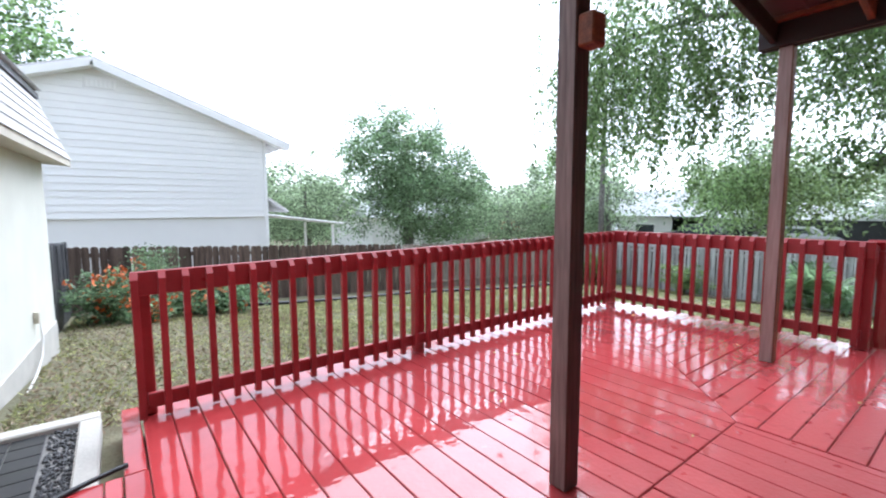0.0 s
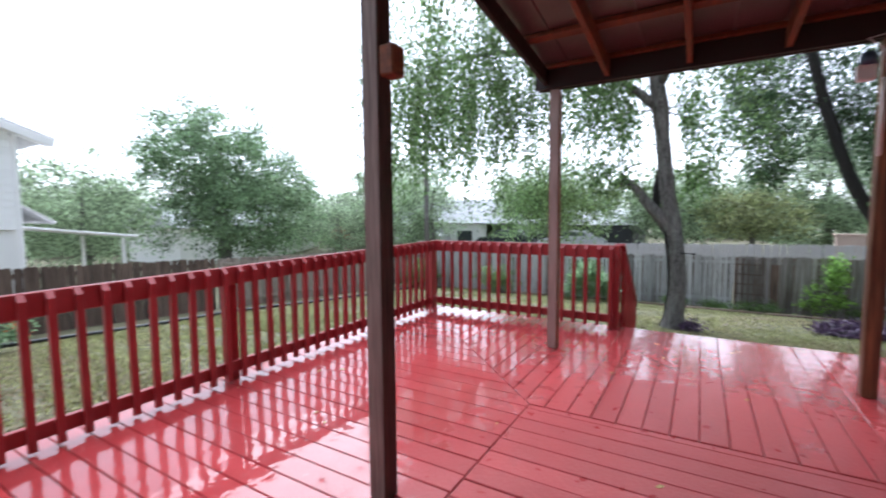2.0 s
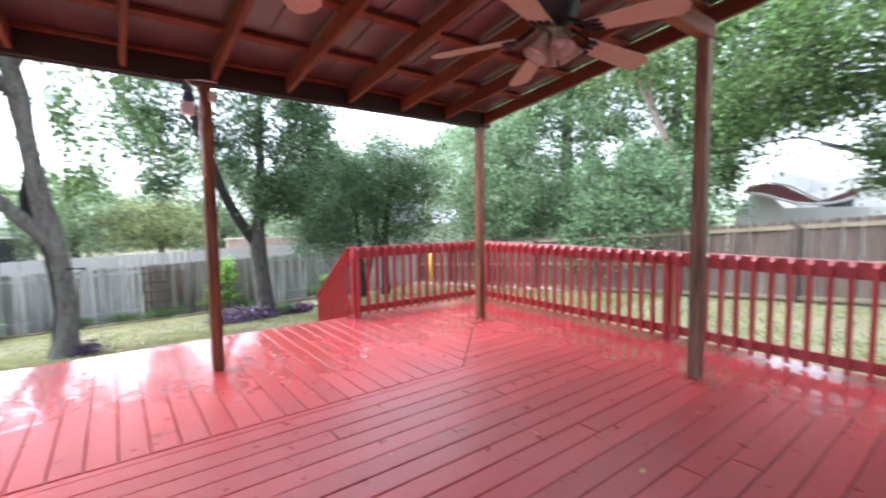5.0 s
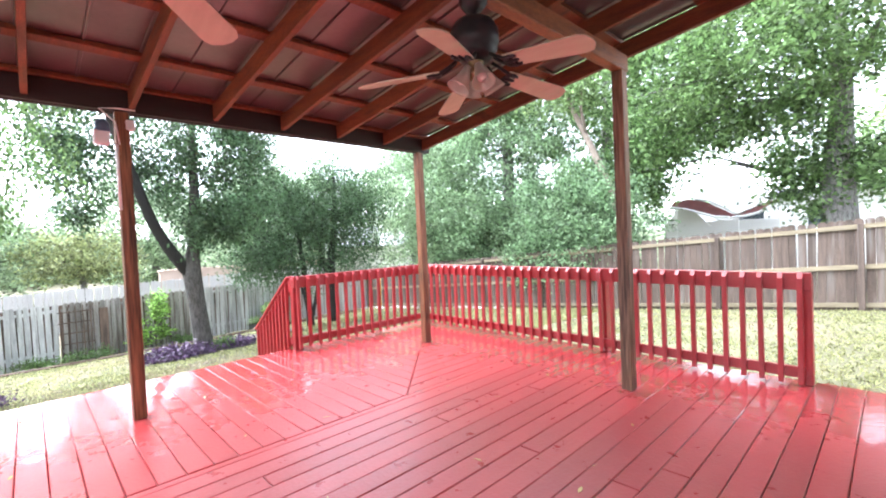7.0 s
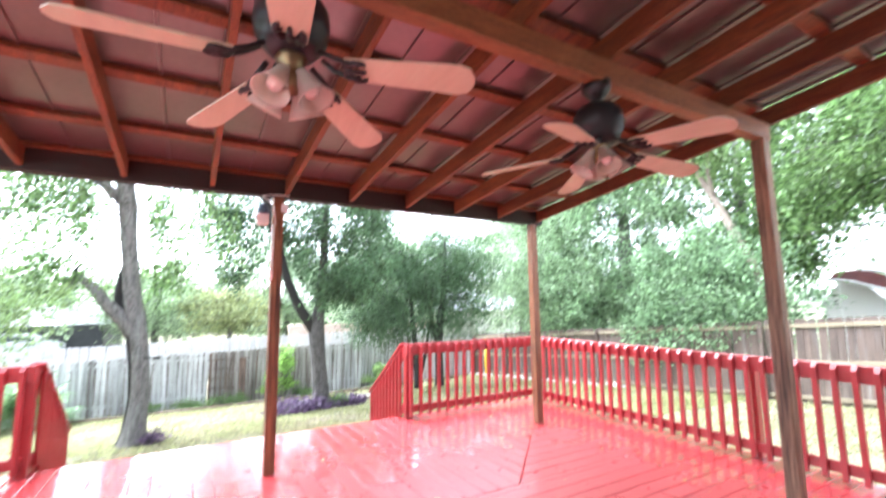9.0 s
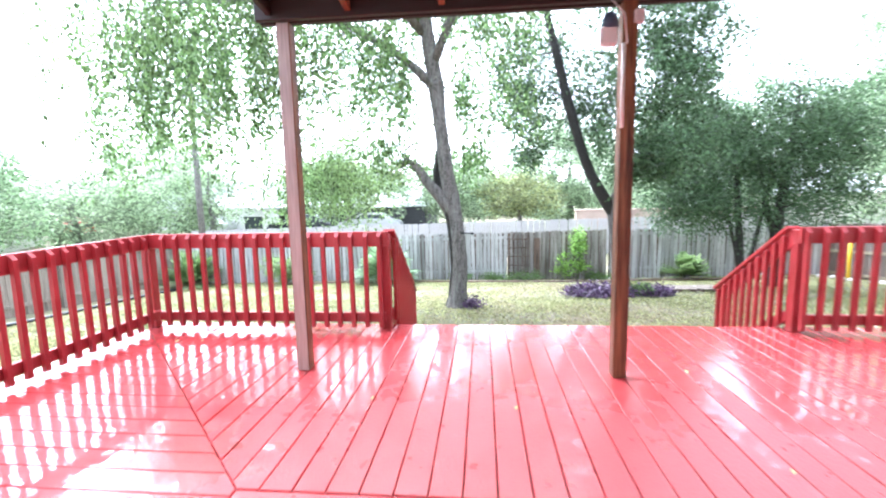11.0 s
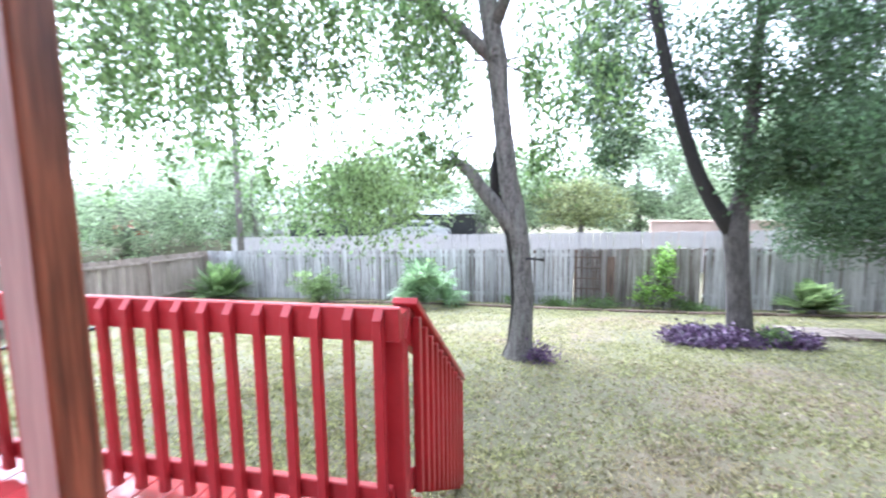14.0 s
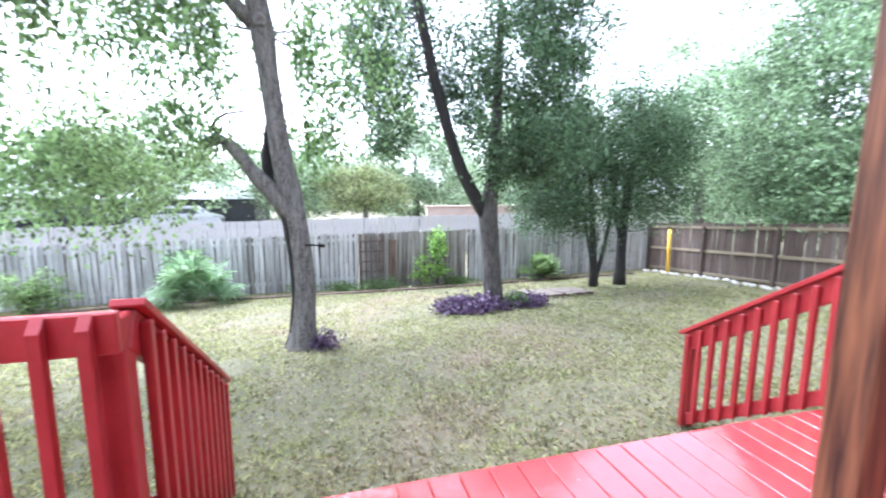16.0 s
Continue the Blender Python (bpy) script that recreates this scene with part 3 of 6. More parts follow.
def baluster_mesh():
    """A square baluster one metre tall; its sloping top is cut at each placing by the height scale."""
    if "baluster" not in CACHE:
        bm = bmesh.new()
        w = 0.019
        lo = [bm.verts.new(p) for p in ((-w, -w, 0), (w, -w, 0), (w, w, 0.006), (-w, w, 0.006))]
        hi = [bm.verts.new(p) for p in ((-w, -w, 1.0), (w, -w, 1.0), (w, w, 0.949), (-w, w, 0.949))]
        for k in range(4):
            bm.faces.new((lo[k], lo[(k + 1) % 4], hi[(k + 1) % 4], hi[k]))
        bm.faces.new(hi)
        bm.faces.new(lo[::-1])
        bmesh.ops.bevel(bm, geom=list(bm.edges), offset=0.002, segments=1, affect="EDGES")
        bm.normal_update()
        me = bpy.data.meshes.new("baluster")
        bm.to_mesh(me)
        bm.free()
        CACHE["baluster"] = me
    return CACHE["baluster"]


def railing(name, a, b, inward, posts, label, first, step, count, tops, feet):
    """A run from a to b (plan): posts on the line, rails on their inner face and square balusters on the rails.
    tops and feet are the heights at the run's two ends: the old railing is not quite level."""
    a, b = Vector(a), Vector(b)
    d = (b - a).normalized()
    run = (b - a).length
    turn = Matrix(((d.x, inward[0], 0, 0), (d.y, inward[1], 0, 0), (0, 0, 1, 0), (0, 0, 0, 1)))
    ob = thing(name, (a.x, a.y, 0), label, "railing", "deck railings")
    ob.matrix_basis = Matrix.Translation((a.x, a.y, 0)) @ turn

    def at(ends, q):
        return ends[0] + (ends[1] - ends[0]) * q / run
    for q in posts:
        piece("post", 0.089, 0.089, at(tops, q) - 0.03, RED, ob, Matrix.Translation((q, 0, 0.0)), 0.006)
    tilt = Matrix.Rotation(-math.atan2(tops[1] - tops[0], run), 4, "Y")
    piece("top_rail", run + 0.09, 0.038, 0.14, RED, ob, Matrix.Translation((run / 2, 0.064, at(tops, run / 2) - 0.142)) @ tilt, 0.005)
    tilt = Matrix.Rotation(-math.atan2(feet[1] - feet[0], run), 4, "Y")
    piece("bottom_rail", run, 0.038, 0.089, RED, ob, Matrix.Translation((run / 2, 0.064, at(feet, run / 2) + 0.048)) @ tilt, 0.005)
    for i in range(count):
        q = first + i * step
        o = link("baluster", baluster_mesh(), RED, ob)
        o.matrix_basis = Matrix.Translation((q, 0.1025, at(feet, q))) @ pose(0, 0, 0, random.uniform(-0.3, 0.3), random.uniform(-0.4, 0.4), 0) @ Matrix.Diagonal((1, 1, at(tops, q) - at(feet, q), 1))
    return ob


LY, FX, RY = 3.215, 5.365, -4.955
railing("deck_railing", (0.37, LY), (FX, LY), (0, -1), (0.0, 1.97, FX - 0.37), "long red painted wooden railing with square balusters on the deck edge", -0.030, 0.1275, 39, (0.874, 0.936), (0.008, 0.034))
railing("deck_railing", (FX, LY - 0.12), (FX, 0.83), (-1, 0), (LY - 0.95,), "short red painted wooden railing beside the deck stairs", 0.120, 0.1320, 17, (0.938, 0.938), (0.034, 0.034))
railing("deck_railing", (FX, -2.81), (FX, RY + 0.12), (-1, 0), (0.0,), "short red painted wooden railing beside the deck stairs", 0.0, 0.1330, 15, (0.930, 0.926), (0.030, 0.026))
railing("deck_railing", (FX, RY), (0.65, RY), (0, 1), (0.0, 3.0, FX - 0.65), "long red painted wooden railing with square balusters on the deck edge", 0.174, 0.1290, 36, (0.926, 0.922), (0.024, 0.016))


def stair_rail(y, side, x1, z0, z1):
    """A sloping stair rail from the deck's edge down to the lawn; its balusters are on the side towards the stairs."""
    x0 = FX + 0.06
    ob = thing("stair_railing", (x0, y, 0), "sloping red painted stair railing with close balusters", "railing", "stair railings")
    slope = math.atan2(z0 - z1, x1 - x0)
    ln = math.hypot(z0 - z1, x1 - x0)
    for nm, w, drop in (("top_rail", 0.14, 0.07), ("bottom_rail", 0.089, 0.80)):
        bm = box(ln, 0.038, w, (ln / 2, 0, -w), m=Matrix.Rotation(slope, 4, "Y"))
        bmesh.ops.translate(bm, verts=bm.verts, vec=(0, side * 0.03, z0 - (0 if nm == "top_rail" else 0.72)))
        part(nm, bm, RED, ob)
    cap = box(ln + 0.05, 0.11, 0.03, (ln / 2, 0, 0.002), m=Matrix.Rotation(slope, 4, "Y"))
    bmesh.ops.translate(cap, verts=cap.verts, vec=(0, side * 0.03, z0))
    part("rail_cap", cap, RED, ob)
    for i in range(12):
        s = 0.035 + i * 0.112
        if s > x1 - x0 - 0.03:
            break
        z = z0 - s * math.tan(slope)
        piece("baluster", 0.036, 0.036, 0.80, RED, ob, Matrix.Translation((s, side * 0.068, z - 0.83)))
    g = float(ground_at(6.6, y))
    piece("post", 0.089, 0.089, z1 - g + 0.1, RED, ob, Matrix.Translation((x1 - x0, -side * 0.035, g - 0.1)), 0.006)
    piece("post", 0.089, 0.089, H - 0.02, RED, ob, Matrix.Translation((0.0, -side * 0.035, 0)), 0.006)
    return ob


stair_rail(0.83, -1, 6.66, 0.908, 0.07)
stair_rail(-2.81, 1, 6.52, 0.890, 0.13)
stairs = thing("deck_stairs", (EDGE_X, -0.99, -0.7), "red painted wooden steps from the deck to the lawn", "stairs")
for i in range(3):
    for k in range(2):
        piece("tread", 0.127, 3.5, 0.036, DECK, stairs, Matrix.Translation((0.066 + 0.252 * i + 0.132 * k, 0, 0.7 - 0.19 * (i + 1) - 0.036)))
    piece("riser", 0.02, 3.5, 0.15, RED, stairs, Matrix.Translation((-0.008 + 0.252 * i, 0, 0.7 - 0.19 * (i + 1))))
for yy in (-1.76, 0, 1.76):
    bm = bmesh.new()
    pts = [(0.005, 0.47), (0.25, 0.47), (0.25, 0.28), (0.50, 0.28), (0.50, 0.09), (0.755, 0.09), (0.755, -0.2), (0.005, -0.2)]
    lo = [bm.verts.new((p[0], yy - 0.019, p[1])) for p in pts]
    hi = [bm.verts.new((p[0], yy + 0.019, p[1])) for p in pts]
    for k in range(len(pts)):
        bm.faces.new((lo[k], lo[(k + 1) % len(pts)], hi[(k + 1) % len(pts)], hi[k]))
    bm.faces.new(hi)
    bm.faces.new(lo[::-1])
    part("stringer", bm, RED, stairs)

# ---- patio roof ----
SLOPE = 0.12
FASCIA_X, BASE_Z = 4.36, 2.42
cover = thing("patio_roof", (FASCIA_X, -1.4, 0), "stained timber patio roof with rafters under galvanised metal sheets", "patio roof")
cover.location = (0, 0, 0)


def roof_z(x):
    return BASE_Z + SLOPE * (FASCIA_X - x)


def sloped(name, x0, x1, w, h, y, lift, mat):
    """A timber that follows the roof's slope from x0 to x1 at y."""
    bm = bmesh.new()
    vs = [bm.verts.new((x, y + dy, roof_z(x) + lift + dz)) for x in (x0, x1) for dy in (-w / 2, w / 2) for dz in (0, h)]
    for f in ((0, 1, 3, 2), (4, 6, 7, 5), (0, 4, 5, 1), (2, 3, 7, 6), (1, 5, 7, 3), (0, 2, 6, 4)):
        bm.faces.new([vs[i] for i in f])
    bmesh.ops.recalc_face_normals(bm, faces=bm.faces)
    bmesh.ops.bevel(bm, geom=list(bm.edges), offset=0.004, segments=1, affect="EDGES")
    return part(name, bm, mat, cover)


POSTS = ((1.79, 1.25), (4.372, 1.23), (4.335, -1.0), (4.34, -4.07), (1.69, -3.98))
for i, (qx, qy) in enumerate(POSTS):
    top = 2.62 if i in (0, 4) else 2.42
    lift = 0.18 if i == 0 else 0.0
    if i > 1:
        piece("post", 0.092, 0.092, top + lift, POST_TAN if i == 4 else POST, cover, Matrix.Translation((qx, qy, 0)), 0.006)
        continue
    me = part("post", box(0.092, 0.092, top + lift, (0, 0, 0), 0.006), POST_DARK if i == 0 else POST, cover, "post with a paler grey face on the house side")
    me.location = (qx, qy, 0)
    # the face towards the house is a paler grey than the other three
    me.data.materials.append(POST_GREY if i == 0 else POST_PALE)
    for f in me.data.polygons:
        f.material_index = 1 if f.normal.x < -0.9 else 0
for k in range(10):
    ry = 1.30 if k == 0 else 0.77 - 0.612 * (k - 1)
    if ry < -4.0:
        ry = -4.12
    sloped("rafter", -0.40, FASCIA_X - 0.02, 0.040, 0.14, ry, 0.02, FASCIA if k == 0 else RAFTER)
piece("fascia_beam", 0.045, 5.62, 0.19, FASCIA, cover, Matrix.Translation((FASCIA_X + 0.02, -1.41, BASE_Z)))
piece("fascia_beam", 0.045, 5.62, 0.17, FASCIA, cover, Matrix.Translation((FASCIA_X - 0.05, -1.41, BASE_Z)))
piece("ridge_beam", 0.092, 5.35, 0.135, BEAM, cover, Matrix.Translation((1.69, -1.38, 2.622)), 0.006)
piece("ledger", 0.04, 5.6, 0.16, RAFTER, cover, Matrix.Translation((-0.385, -1.41, roof_z(-0.4) - 0.03)))
for x in (4.30, 3.75, 3.08, 2.42, 1.76, 1.10, 0.44, -0.2):
    bm = box(0.089, 5.6, 0.038, (0, 0, 0), m=Matrix.Translation((x, -1.41, roof_z(x) + 0.162)) @ Matrix.Rotation(math.atan(SLOPE), 4, "Y"))
    part("purlin", bm, RAFTER, cover)
for k in range(18):
    ya = 1.40 - 0.3075 * k - 0.0025 * max(0, k - 9)
    bm = bmesh.new()
    prof = [(0, 0.0), (0.286, 0.0), (0.290, -0.014), (0.304, -0.014), (0.3085, 0.001)]
    rows = []
    for x in (-0.45, FASCIA_X + 0.12):
        rows.append([bm.verts.new((x, ya - q, roof_z(x) + 0.204 + h)) for q, h in prof] + [bm.verts.new((x, ya - q, roof_z(x) + 0.2045 + h + 0.002)) for q, h in reversed(prof)])
    n = len(rows[0])
    for i in range(n):
        bm.faces.new((rows[0][i], rows[0][(i + 1) % n], rows[1][(i + 1) % n], rows[1][i]))
    bmesh.ops.recalc_face_normals(bm, faces=bm.faces)
    part("roof_sheet", bm, TIN, cover)
part("bracket_block", box(0.085, 0.075, 0.125, (1.79, 1.167, 1.855), 0.008), RAFTER, cover)


# ---- ceiling fans ----
def fan(at, turn, kit):
    ob = thing("ceiling_fan", at, "black ceiling fan with five maple blades and glass light shades", "ceiling fan", "ceiling fans")
    part("canopy", lathe(bmesh.new(), [(0.0, 0.0), (0.080, 0.0), (0.078, -0.045), (0.045, -0.085), (0.022, -0.095), (0.022, -0.16), (0.0, -0.16)]), BLACK, ob)
    part("motor", lathe(bmesh.new(), [(0.0, -0.12), (0.05, -0.12), (0.105, -0.15), (0.130, -0.19), (0.134, -0.25), (0.126, -0.29), (0.114, -0.298), (0.114, -0.315), (0.098, -0.335), (0.07, -0.36), (0.0, -0.36)], 28), BLACK, ob)
    part("light_fitter", lathe(bmesh.new(), [(0.0, -0.355), (0.050, -0.36), (0.056, -0.372), (0.040, -0.40), (0.034, -0.425), (0.048, -0.445), (0.048, -0.475), (0.022, -0.50), (0.0, -0.505)], 20, Matrix.Translation((0, 0, kit))), BRASS, ob)
    for k in range(5):
        m = Matrix.Rotation(radians(turn + 72 * k), 4, "Z") @ Matrix.Translation((0, 0, -0.385)) @ Matrix.Rotation(radians(6), 4, "Y") @ Matrix.Rotation(radians(-12), 4, "X")
        bm = bmesh.new()
        prism(bm, [(0.20, -0.055), (0.60, -0.075), (0.64, -0.060), (0.66, -0.02), (0.66, 0.02), (0.64, 0.060), (0.60, 0.075), (0.20, 0.055)], -0.004, 0.004, 0.002)
        bmesh.ops.transform(bm, matrix=m, verts=bm.verts)
        blade = part("blade", bm, BLADEWOOD, ob)
        bm = bmesh.new()
        tube(bm, [(0.10, -0.02, 0.045), (0.15, -0.035, 0.015), (0.21, -0.04, -0.008), (0.25, -0.03, -0.009)], 0.010, 6)
        tube(bm, [(0.10, 0.02, 0.045), (0.15, 0.035, 0.015), (0.21, 0.04, -0.008), (0.25, 0.03, -0.009)], 0.010, 6)
        for prong in (-0.046, 0.0, 0.046):
            tube(bm, [(0.20, prong * 0.5, -0.009), (0.235, prong, -0.010), (0.262, prong * 0.9, -0.010), (0.272, prong * 0.7, -0.009)], [0.011, 0.010, 0.009, 0.006], 6)
        prism(bm, [(0.19, -0.030), (0.225, -0.042), (0.225, 0.042), (0.19, 0.030)], -0.012, -0.0045, 0.001)
        bmesh.ops.transform(bm, matrix=m, verts=bm.verts)
        part("blade_iron", bm, BLACK, blade)
    for k in range(4):
        m = Matrix.Rotation(radians(turn + 20 + 90 * k), 4, "Z") @ Matrix.Translation((0.040, 0, -0.425 + kit)) @ Matrix.Rotation(radians(-30), 4, "Y") @ Matrix.Scale(1.0, 4)
        shade = part("shade", lathe(bmesh.new(), [(0.022, 0.0), (0.028, -0.03), (0.038, -0.07), (0.062, -0.125), (0.066, -0.135), (0.059, -0.125), (0.034, -0.07), (0.022, -0.03)], 18, m), GLASS_SHADE, ob)
        part("bulb", lathe(bmesh.new(), [(0.0, -0.02), (0.014, -0.03), (0.03, -0.075), (0.026, -0.10), (0.0, -0.112)], 14, m), BULB, shade)
    return ob


fan((1.70, -0.613, 2.675), 25, 0.0)
fan((1.72, -2.24, 2.640), 42, 0.035)

# ---- flood light and conduit on the middle post ----
lamp = thing("flood_light", (4.30, -0.97, 2.2), "blue-grey flood light with a white box high on the post", "outdoor light")
part("housing", lathe(bmesh.new(), [(0.0, 0.0), (0.03, 0.0), (0.045, -0.03), (0.05, -0.09), (0.0, -0.09)], 16, Matrix.Translation((-0.04, 0.10, 0.13))), BLUEPLASTIC, lamp)
part("lens", box(0.06, 0.10, 0.11, (-0.05, 0.11, -0.06), 0.012), WHITEPLASTIC, lamp)
part("junction_box", box(0.05, 0.06, 0.08, (0.0, -0.08, 0.08), 0.008), WHITEPLASTIC, lamp)
bm = bmesh.new()
tube(bm, [(-0.055, 0.0, -0.05), (-0.055, 0.02, 0.12), (-0.10, 0.12, 0.20), (-0.12, 0.02, 0.21), (-0.12, -0.1, 0.21)], 0.006, 6)
tube(bm, [(-0.055, 0.02, -0.05), (-0.055, 0.02, -0.55)], 0.011, 8)
part("cable", bm, WHITEPLASTIC, lamp)


# ---- fences ----
def fence(name, a, b, top_a, top_b, height, mat, label, face, pitch=0.146, rails=True, gap_shade=None, rail_mat=None, seed=1):
    """A picket fence from a to b (plan) with tops from top_a to top_b; face is the side (+1 or -1) on which the rails and posts show."""
    rnd = random.Random(seed)
    a, b = Vector(a), Vector(b)
    d = (b - a).normalized()
    run = (b - a).length
    nrm = Vector((-d.y, d.x)) * face
    ob = thing(name, (a.x, a.y, top_a - height), label, "fence", "garden fences")
    k = int(run / pitch)
    turn = math.degrees(math.atan2(d.y, d.x))
    for i in range(k + 1):
        s = i * pitch
        z = (top_b - top_a) * s / run + rnd.uniform(-0.02, 0.012)
        q = d * s
        m = Matrix.Translation((q.x, q.y, z)) @ pose(0, 0, 0, rnd.uniform(-0.6, 0.6), rnd.uniform(-0.9, 0.9), turn + rnd.uniform(-1, 1))
        key = ("picket", height, mat.name)
        if key not in CACHE:
            bm = bmesh.new()
            w, t, e = (pitch - (0.026 if gap_shade else 0.008)) / 2, 0.009, 0.035
            pts = [(-w, 0), (w, 0), (w, height - e), (w - e, height), (-w + e, height), (-w, height - e)]
            lo, hi = [bm.verts.new((p[0], -t, p[1])) for p in pts], [bm.verts.new((p[0], t, p[1])) for p in pts]
            for j in range(6):
                bm.faces.new((lo[j], lo[(j + 1) % 6], hi[(j + 1) % 6], hi[j]))
            bm.faces.new(hi)
            bm.faces.new(lo[::-1])
            bmesh.ops.recalc_face_normals(bm, faces=bm.faces)
            me = bpy.data.meshes.new("picket")
            bm.to_mesh(me)
            bm.free()
            CACHE[key] = me
        o = link("picket", CACHE[key], mat, ob)
        o.matrix_basis = m
        # added brown boards behind the pickets give the gaps their shade
        if gap_shade:
            back = q + d * (pitch / 2) + nrm * 0.065
            piece("picket", 0.135, 0.016, height - 0.06, gap_shade, ob, Matrix.Translation((back.x, back.y, z)) @ pose(0, 0, 0, 0, 0, turn), 0)
    if rails:
        tilt = math.atan2(top_b - top_a, run)
        off = nrm * 0.03
        for f in (0.18, 0.86) if not rails == 3 else (0.12, 0.5, 0.9):
            bm = box(run, 0.038, 0.089, (run / 2, 0, 0), m=Matrix.Rotation(-tilt, 4, "Y"))
            o = part("fence_rail", bm, rail_mat or mat, ob)
            o.matrix_basis = Matrix.Translation((off.x, off.y, f * height)) @ pose(0, 0, 0, 0, 0, turn)
        off = nrm * 0.085
        for j in range(int(run / 2.4) + 1):
            q = d * (j * 2.4) + off
            piece("fence_post", 0.09, 0.07, height + 0.25, mat, ob, Matrix.Translation((q.x, q.y, (top_b - top_a) * j * 2.4 / run - 0.35)) @ pose(0, 0, 0, 0, 0, turn))
    return ob


fence("wooden_fence", (17.5, -11.95), (17.5, -4.65), 0.04, -0.085, 1.82, GREYWOOD, "weathered grey wooden picket fence along the back of the yard", -1, gap_shade=BROWNWOOD, seed=2)
fence("wooden_fence", (17.5, -4.50), (17.5, -1.05), -0.088, -0.147, 1.82, DARKGREYWOOD, "darker length of the grey picket fence behind the trellis", -1, gap_shade=BROWNWOOD, seed=12)
fence("wooden_fence", (17.5, -0.90), (17.5, 11.95), -0.150, -0.37, 1.82, GREYWOOD, "weathered grey wooden picket fence along the back of the yard", -1, gap_shade=BROWNWOOD, seed=22)
fence("wooden_fence", (-0.80, 12.0), (7.6, 12.0), 0.45, 0.07, 1.62, BROWNWOOD, "dark weathered brown wooden picket fence", 1, seed=3)
fence("wooden_fence", (7.75, 12.0), (17.4, 12.0), 0.06, -0.38, 1.62, PALETAN, "bleached tan wooden fence with posts and rails showing", -1, seed=13)
fence("wooden_fence", (17.4, -12.0), (-3.0, -12.0), 0.0, 1.62, 1.95, TANWOOD, "weathered brown wooden fence with rails showing", -1, rails=3, rail_mat=MOSSWOOD, seed=4)
fence("wooden_fence", (24.0, -14.0), (24.0, 16.0), 0.05, -0.45, 1.8, PALEWOOD, "weathered grey wooden fence beyond the alley", -1, rails=False, seed=6)
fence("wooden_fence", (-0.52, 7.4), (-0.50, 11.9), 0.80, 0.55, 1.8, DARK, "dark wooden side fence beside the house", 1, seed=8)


# ---- trees in the yard ----
def G(x, y):
    return float(ground_at(x, y))


def limbs(rng, stem_tips, centres, n):
    """Bent limbs from the stems' upper parts out to some of the clumps."""
    pick = rng.choice(len(centres), min(n, len(centres)), replace=False)
    out = []
    for i in pick:
        c = centres[i]
        t = min(stem_tips, key=lambda q: (q[0] - c[0]) ** 2 + (q[1] - c[1]) ** 2 + 1.5 * (q[2] - c[2]) ** 2)
        out.append((t, tuple(c)))
    return out


rng = np.random.default_rng(11)
g1 = G(10.45, 0.5)
stem1 = [(10.45, 0.47, g1 - 0.15, 0.34), (10.45, 0.466, g1 + 0.06, 0.255), (10.45, 0.45, g1 + 0.30, 0.195), (10.45, 0.42, g1 + 0.65, 0.172), (10.45, 0.404, -0.12, 0.165), (10.45, 0.44, 0.35, 0.158), (10.45, 0.49, 0.78, 0.160), (10.45, 0.56, 1.25, 0.168),
         (10.45, 0.64, 1.65, 0.150), (10.45, 0.73, 2.42, 0.138), (10.45, 0.78, 2.9, 0.140), (10.45, 0.82, 3.40, 0.165), (10.45, 0.95, 4.2, 0.14), (10.4, 1.1, 5.4, 0.11), (10.3, 1.3, 7.0, 0.06)]
limb1 = [(10.45, 0.58, 0.86, 0.12), (10.42, 0.72, 1.14, 0.130), (10.40, 0.90, 1.35, 0.118), (10.40, 1.06, 1.54, 0.102), (10.40, 1.20, 1.75, 0.094), (10.40, 1.33, 1.90, 0.088), (10.40, 1.46, 1.95, 0.082), (10.40, 1.58, 1.90, 0.074), (10.40, 1.65, 1.83, 0.055)]
limb1f = [(10.40, 1.42, 1.96, 0.03), (10.40, 1.51, 2.12, 0.024), (10.40, 1.46, 2.22, 0.02), (10.40, 1.33, 2.29, 0.018), (10.42, 1.04, 2.35, 0.012)]
limb1b = [(10.45, 0.84, 3.40, 0.11), (10.4, 1.2, 3.75, 0.09), (10.3, 1.7, 4.15, 0.075), (10.1, 2.6, 4.6, 0.06), (9.6, 4.0, 4.9, 0.045), (9.0, 5.6, 4.7, 0.025)]
limb1c = [(10.45, 0.9, 3.8, 0.10), (10.2, 0.5, 4.6, 0.08), (9.6, -0.2, 5.4, 0.06), (8.9, -0.8, 6.0, 0.03)]
limb1d = [(10.45, 1.0, 4.4, 0.09), (9.6, 2.0, 5.3, 0.07), (8.4, 3.2, 5.8, 0.05), (7.2, 4.4, 5.7, 0.025)]
limb1e = [(10.50, 0.72, 1.15, 0.09), (10.58, 0.86, 1.42, 0.085), (10.60, 0.87, 1.75, 0.075), (10.58, 0.82, 2.15, 0.05), (10.55, 0.78, 2.6, 0.03)]
seam1 = [(10.40, 0.74, g1 - 0.1, 0.045), (10.40, 0.63, g1 + 0.25, 0.030), (10.40, 0.56, -0.3, 0.030), (10.39, 0.585, 0.3, 0.034), (10.38, 0.63, 0.75, 0.045), (10.39, 0.68, 1.05, 0.05)]
sets, cs = [], []
